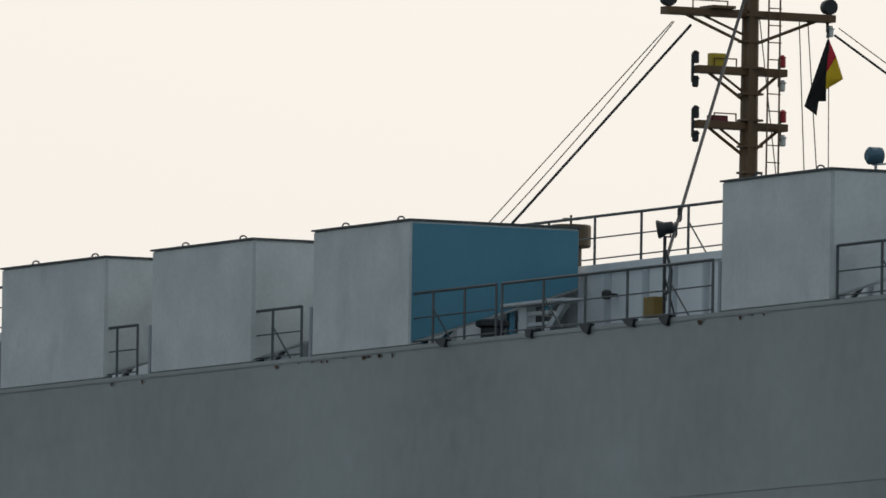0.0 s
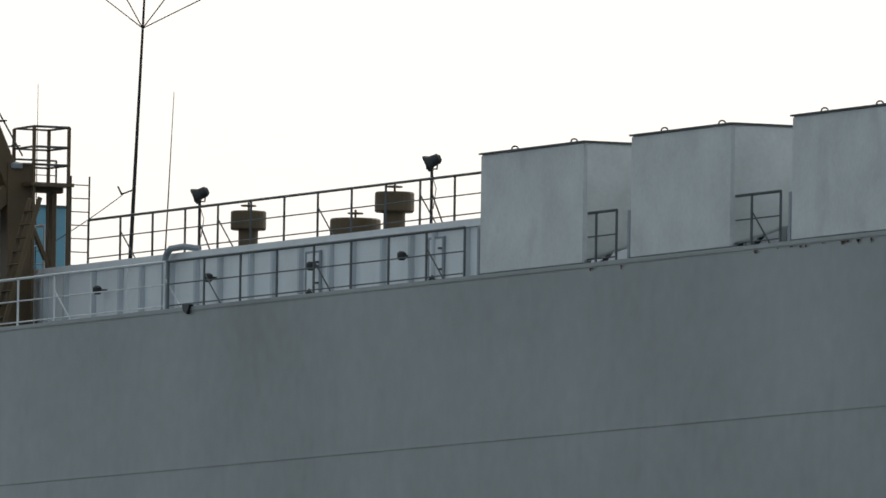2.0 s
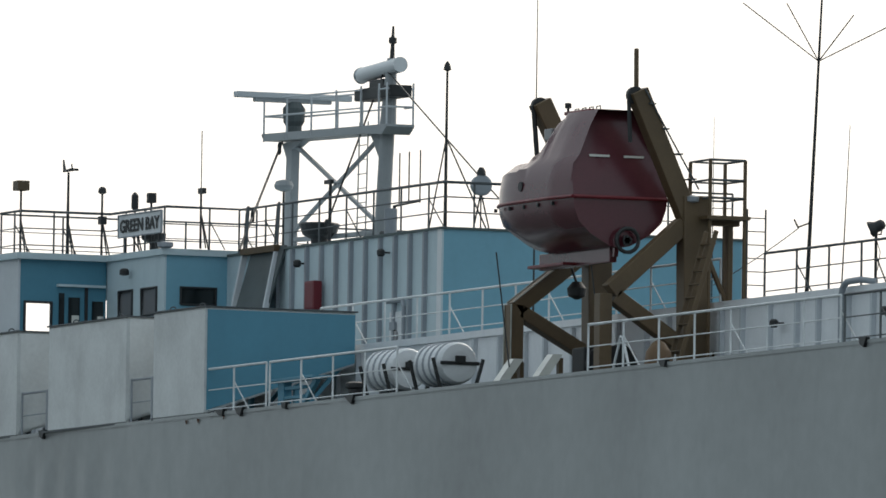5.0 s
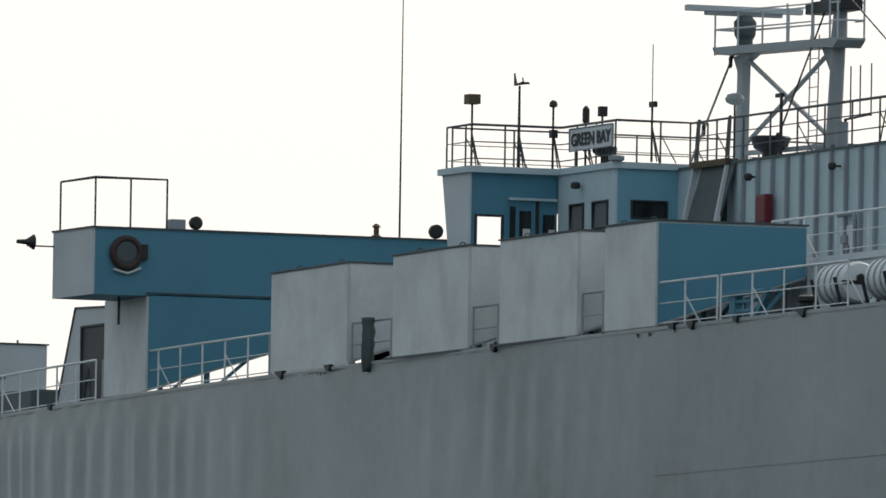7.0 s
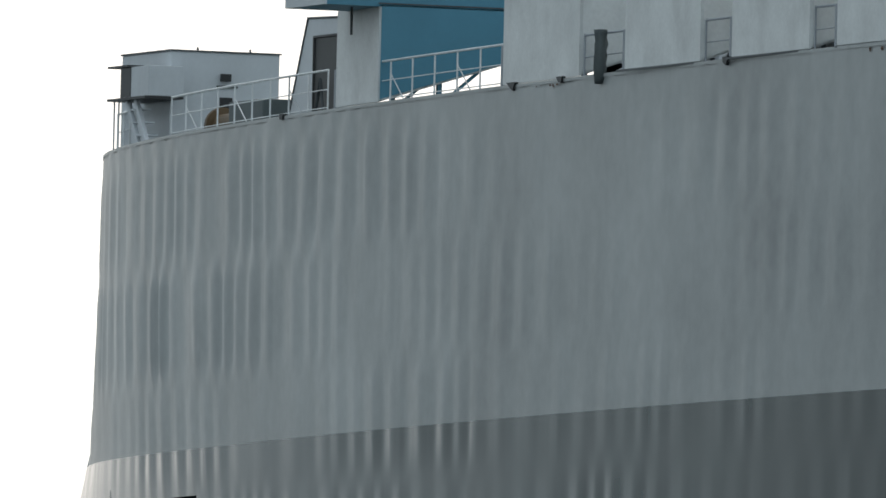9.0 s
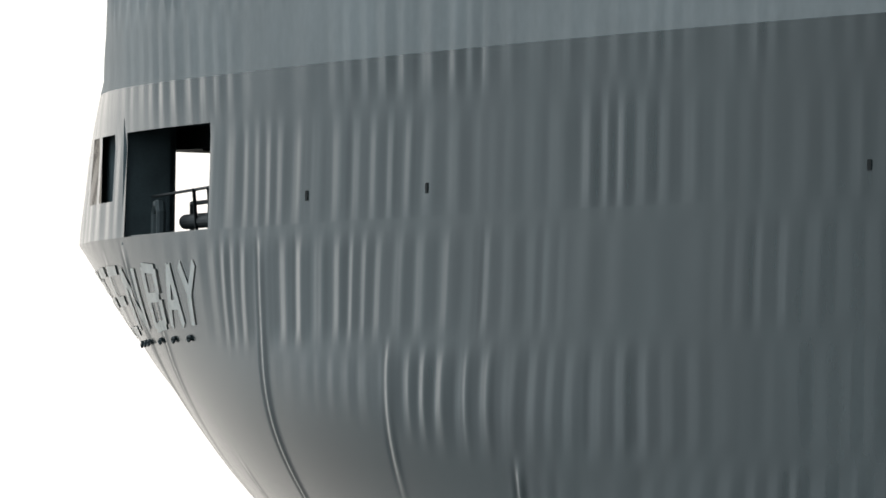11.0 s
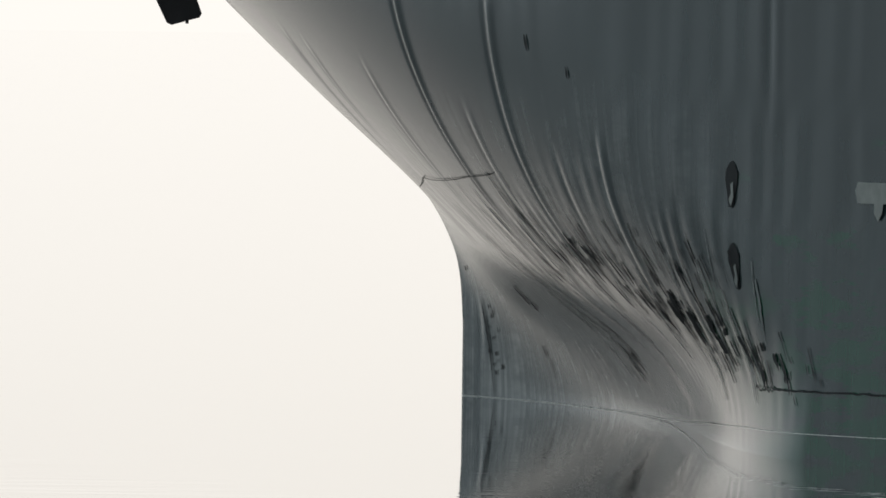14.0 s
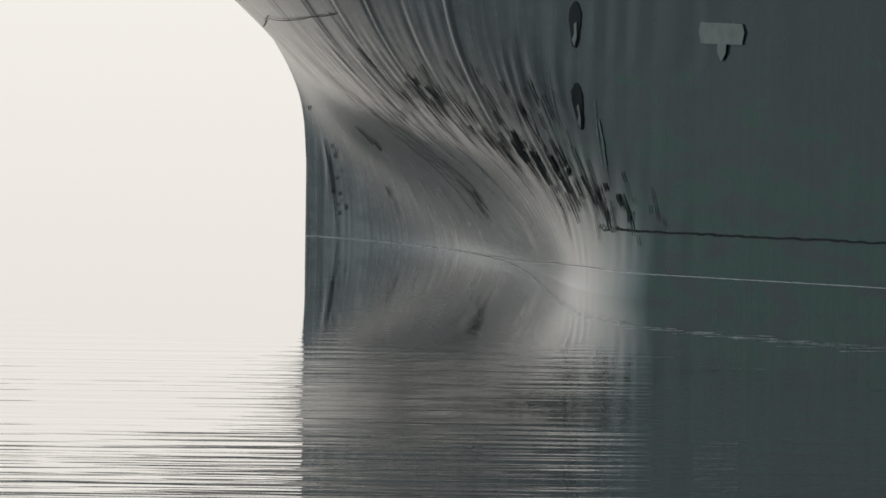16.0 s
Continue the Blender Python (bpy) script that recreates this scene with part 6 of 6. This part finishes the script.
def anchor():
    t = thing("anchor", "black stockless anchor stowed under the bow flare", "anchor", (-465.8, 14.32, 12.56), turn=68.7)
    t.scale = (1.07, 1.07, 1.07)
    part("shank", prism(((-0.02, 0.35), (0.14, 0.35), (0.34, -0.45), (0.05, -0.5)), "y", -0.15, 0.2), ANCHOR, t)
    part("shackle", path_tube([(0.0, -0.1, -0.2), (-0.1, -0.1, -0.1), (-0.08, -0.1, -0.35)], 0.03, 6), ANCHOR, t)
    for lo, hi in ((-0.55, -0.25), (0.2, 0.5)):
        part("fluke", prism(((-0.43, -0.83), (-0.05, -0.30), (0.25, -0.35), (0.68, -0.95), (1.04, -1.57), (1.33, -2.38), (1.27, -2.48), (0.56, -2.68), (0.44, -2.62)), "y", lo, hi), ANCHOR, t)
    part("crown", prism(((-0.36, -0.83), (-0.05, -0.34), (0.25, -0.38), (0.95, -1.6), (0.4, -1.9)), "y", -0.25, 0.2), ANCHOR, t)
    part("tripping_palm", prism(((0.28, -0.4), (0.7, -0.78), (1.42, -1.40), (1.42, -1.5), (1.0, -1.57), (0.6, -1.2)), "y", 0.0, 0.6), ANCHOR, t)
    part("tip", box((0.92, -0.5, -2.64), (1.0, -0.3, -2.5)), ANCHOR, t)


anchor()

# plain marks and scars low on the bow
mk = thing("tug_mark", "pale painted arrow mark on the dark hull", "hull marking")
hull_patch(((-1.35, 0.0), (-1.2, 0.2), (1.2, 0.2), (1.35, 0.0), (1.2, -0.28), (0.3, -0.28), (0.25, -0.5), (0.0, -0.68), (-0.25, -0.5), (-0.25, -0.28), (-1.2, -0.28)), -379.93, 6.26, "arrow", LETTER, mk)
hp = thing("hull_recess_step", "black recessed mooring hole with a pale cleat", "hull fitting", group="recessed mooring holes")
# flat dark patches painted for the shade inside the holes
for z in (6.3, 4.4):
    for dx, mt in ((0.0, MARK_AND_HOLE),):
        hull_patch([(0.34 * math.cos(q) * (1 + 0.25 * math.sin(3 * q)), 0.55 * math.sin(q)) for q in np.linspace(0, 2 * math.pi, 14)[:-1]], -388.8 + (0.1 if z < 5 else 0), z, "recess", mt, hp, 0.022)
    hull_patch(((0.02, 0.0), (0.16, 0.06), (0.2, -0.3), (0.06, -0.5), (-0.08, -0.36), (0.06, -0.2)), -388.8 + (0.1 if z < 5 else 0), z, "cleat", LETTER, hp, 0.045)
# each scupper is a flat dark patch in place of a shaded hole
for x in (-432.6, -421.5, -389.3):
    sc = thing("scupper", "small dark scupper hole in the hull side", "hull fitting", group="scuppers")
    hull_patch(((-0.1, -0.13), (0.1, -0.13), (0.12, 0.0), (0.1, 0.13), (-0.1, 0.13), (-0.12, 0.0)), x, 21.1, "opening", MARK_AND_HOLE, sc, 0.02)
rnd = random.Random(7)


def scuff(bm, x, z, ln, wd, lean=1.0, off=0.03):
    """A ragged streak that leans with the frames: lean is metres aft for each metre down."""
    top, low = [], []
    for i in range(5):
        u = i / 4
        w = wd * (0.25 + 0.75 * math.sin(math.pi * min(1.0, 0.12 + u * 0.8))) * rnd.uniform(0.5, 1.2)
        cx, cz = x + lean * ln * (u - 0.5), z - ln * (u - 0.5)
        top.append(bm.verts.new(on_hull(cx + w, cz + w * 0.3, off)[0]))
        low.append(bm.verts.new(on_hull(cx - w, cz - w * 0.3, off)[0]))
    for i in range(4):
        bm.faces.new((low[i], low[i + 1], top[i + 1], top[i]))


# ragged dark scuffs where quay walls and tugs have rubbed the flare
bm = bmesh.new()
for x, z, n, ln, wd in ((-409.5, 4.3, 14, 0.5, 0.16), (-404.5, 4.4, 26, 0.6, 0.24), (-401.3, 4.3, 16, 0.5, 0.24), (-412.0, 3.7, 16, 0.4, 0.12), (-400.6, 3.4, 20, 0.7, 0.22), (-397.0, 3.25, 10, 0.4, 0.26), (-420.5, 1.8, 18, 0.7, 0.2),
                        (-393.5, 2.9, 26, 0.5, 0.28), (-391.0, 2.5, 22, 0.6, 0.22), (-388.6, 2.3, 22, 0.6, 0.18), (-386.6, 2.0, 14, 0.5, 0.16), (-395.0, 4.1, 14, 0.8, 0.12), (-391.8, 4.2, 16, 0.9, 0.12), (-397.5, 5.0, 8, 0.7, 0.1)):
    for i in range(n):
        scuff(bm, x + rnd.gauss(0, 1.5), max(0.4, z + rnd.gauss(0, 0.3)), ln * (0.3 + 1.4 * rnd.random() ** 2), wd * (0.12 + 0.75 * rnd.random() ** 3), 0.25 if z > 6 else rnd.uniform(0.2, 1.0))
for x, z, ln, wd in ((-436.0, 2.85, 0.45, 0.28), (-435.2, 2.6, 0.2, 0.3), (-445.5, 3.4, 0.12, 0.12), (-438.0, 1.35, 0.3, 0.1), (-437.6, 0.95, 0.5, 0.05), (-402.4, 9.5, 0.4, 0.1), (-399.5, 8.8, 0.3, 0.06)):
    scuff(bm, x, z, ln, wd, 0.3)
# long dark streak painted for the shaded crease at the stem foot
scuff(bm, -444.0, 1.35, 2.5, 0.06, 0.22)
for i in range(12):
    scuff(bm, -443.4 + rnd.gauss(0, 0.35), 0.5 + 2.0 * rnd.random(), 0.05 + 0.12 * rnd.random(), 0.04 + 0.07 * rnd.random(), 0.1)
tagged(finish("scuff_marks", bm, MARK_AND_HOLE), "dark scuffs and scratches in the bow plating", "hull marking", kind="stuff")
# long thin rubbed streaks that run down the flare with the frames
bm = bmesh.new()
for i in range(150):
    x = rnd.uniform(-425, -387)
    z = float(np.interp(x, (-425, -413, -404, -397, -387), (3.0, 3.8, 4.0, 3.6, 2.6))) + rnd.gauss(0, 0.9)
    scuff(bm, x, max(1.1, z), 0.6 + 1.6 * rnd.random() ** 2, 0.03 + 0.06 * rnd.random(), rnd.uniform(0.0, 0.5), 0.022)
tagged(finish("rub_streaks", bm, RUBBED), "pale rubbed streaks down the bow flare", "hull marking", kind="stuff")


def hull_line(points, w, off=0.04):
    """A thin line drawn along the plating through (x, z) points."""
    bm = bmesh.new()
    last = None
    for x, z in points:
        row = [bm.verts.new(on_hull(x, z + dz, off)[0]) for dz in (-w, w)]
        if last:
            bm.faces.new((last[0], row[0], row[1], last[1]))
        last = row
    return bm


ln_pts = [(-389.2 + i * 0.28, 1.57 + 0.006 * i * 0.28 + (0.08 * math.sin(i * 1.9) if i < 8 else 0.02 * rnd.uniform(-1, 1))) for i in range(150)]
tagged(finish("stain_line", hull_line(ln_pts, 0.022), MARK_AND_HOLE), "black tide line along the boot topping", "stain", kind="stuff")
ck = [(-432.0, 5.72), (-428.5, 5.85), (-425.4, 6.03), (-423.1, 5.99), (-421.0, 6.0), (-419.3, 6.02), (-416.5, 6.08), (-413.9, 6.17), (-411.5, 6.22), (-409.6, 6.29)]
tagged(finish("hull_crack", hull_line(ck, 0.009), MARK_AND_HOLE), "thin zigzag crack in the bow paint", "crack", kind="stuff")
bm = bmesh.new()
for i in range(40):
    x = rnd.choice((-304.5, -303.2, -320.6, -319.5, -322.5, -330.9, -388.0, -411.0)) + rnd.uniform(-1.3, 1.3)
    ln, wd = 0.02 + 0.09 * rnd.random() ** 2, 0.03 + 0.08 * rnd.random()
    bm.faces.new([bm.verts.new(on_hull(x + u, D - 0.06 + v, 0.026)[0]) for u, v in ((-wd, -0.02), (wd, -0.02), (wd * 0.6, -ln), (-wd * 0.2, -ln * 1.2), (-wd * 0.7, -ln * 0.6))])
tagged(finish("rust_runs", bm, RUST), "rust runs below the deck edge", "rust stain", kind="stuff")



def water_edge_z(x):
    """Height of the pale water-edge line, raised towards midships to fit the camera's view."""
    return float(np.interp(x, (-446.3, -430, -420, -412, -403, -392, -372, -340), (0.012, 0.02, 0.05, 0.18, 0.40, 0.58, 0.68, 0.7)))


# glossy pale line painted for the bright edge where water meets hull
tagged(finish("water_edge_line", hull_line([(x, water_edge_z(x)) for x in np.arange(FOOT_X + 0.1, -346.0, 0.5)], 0.008), HULL_LETTER), "thin pale line painted for the bright edge of the water", "stain", kind="stuff")


def motions():
    # the ripples drift slowly along the hull
    walk(WATER, [(t, pose(-0.35 * t, -0.05 * t, 0)) for t in (0, 4, 8, 12, 16)])


motions()
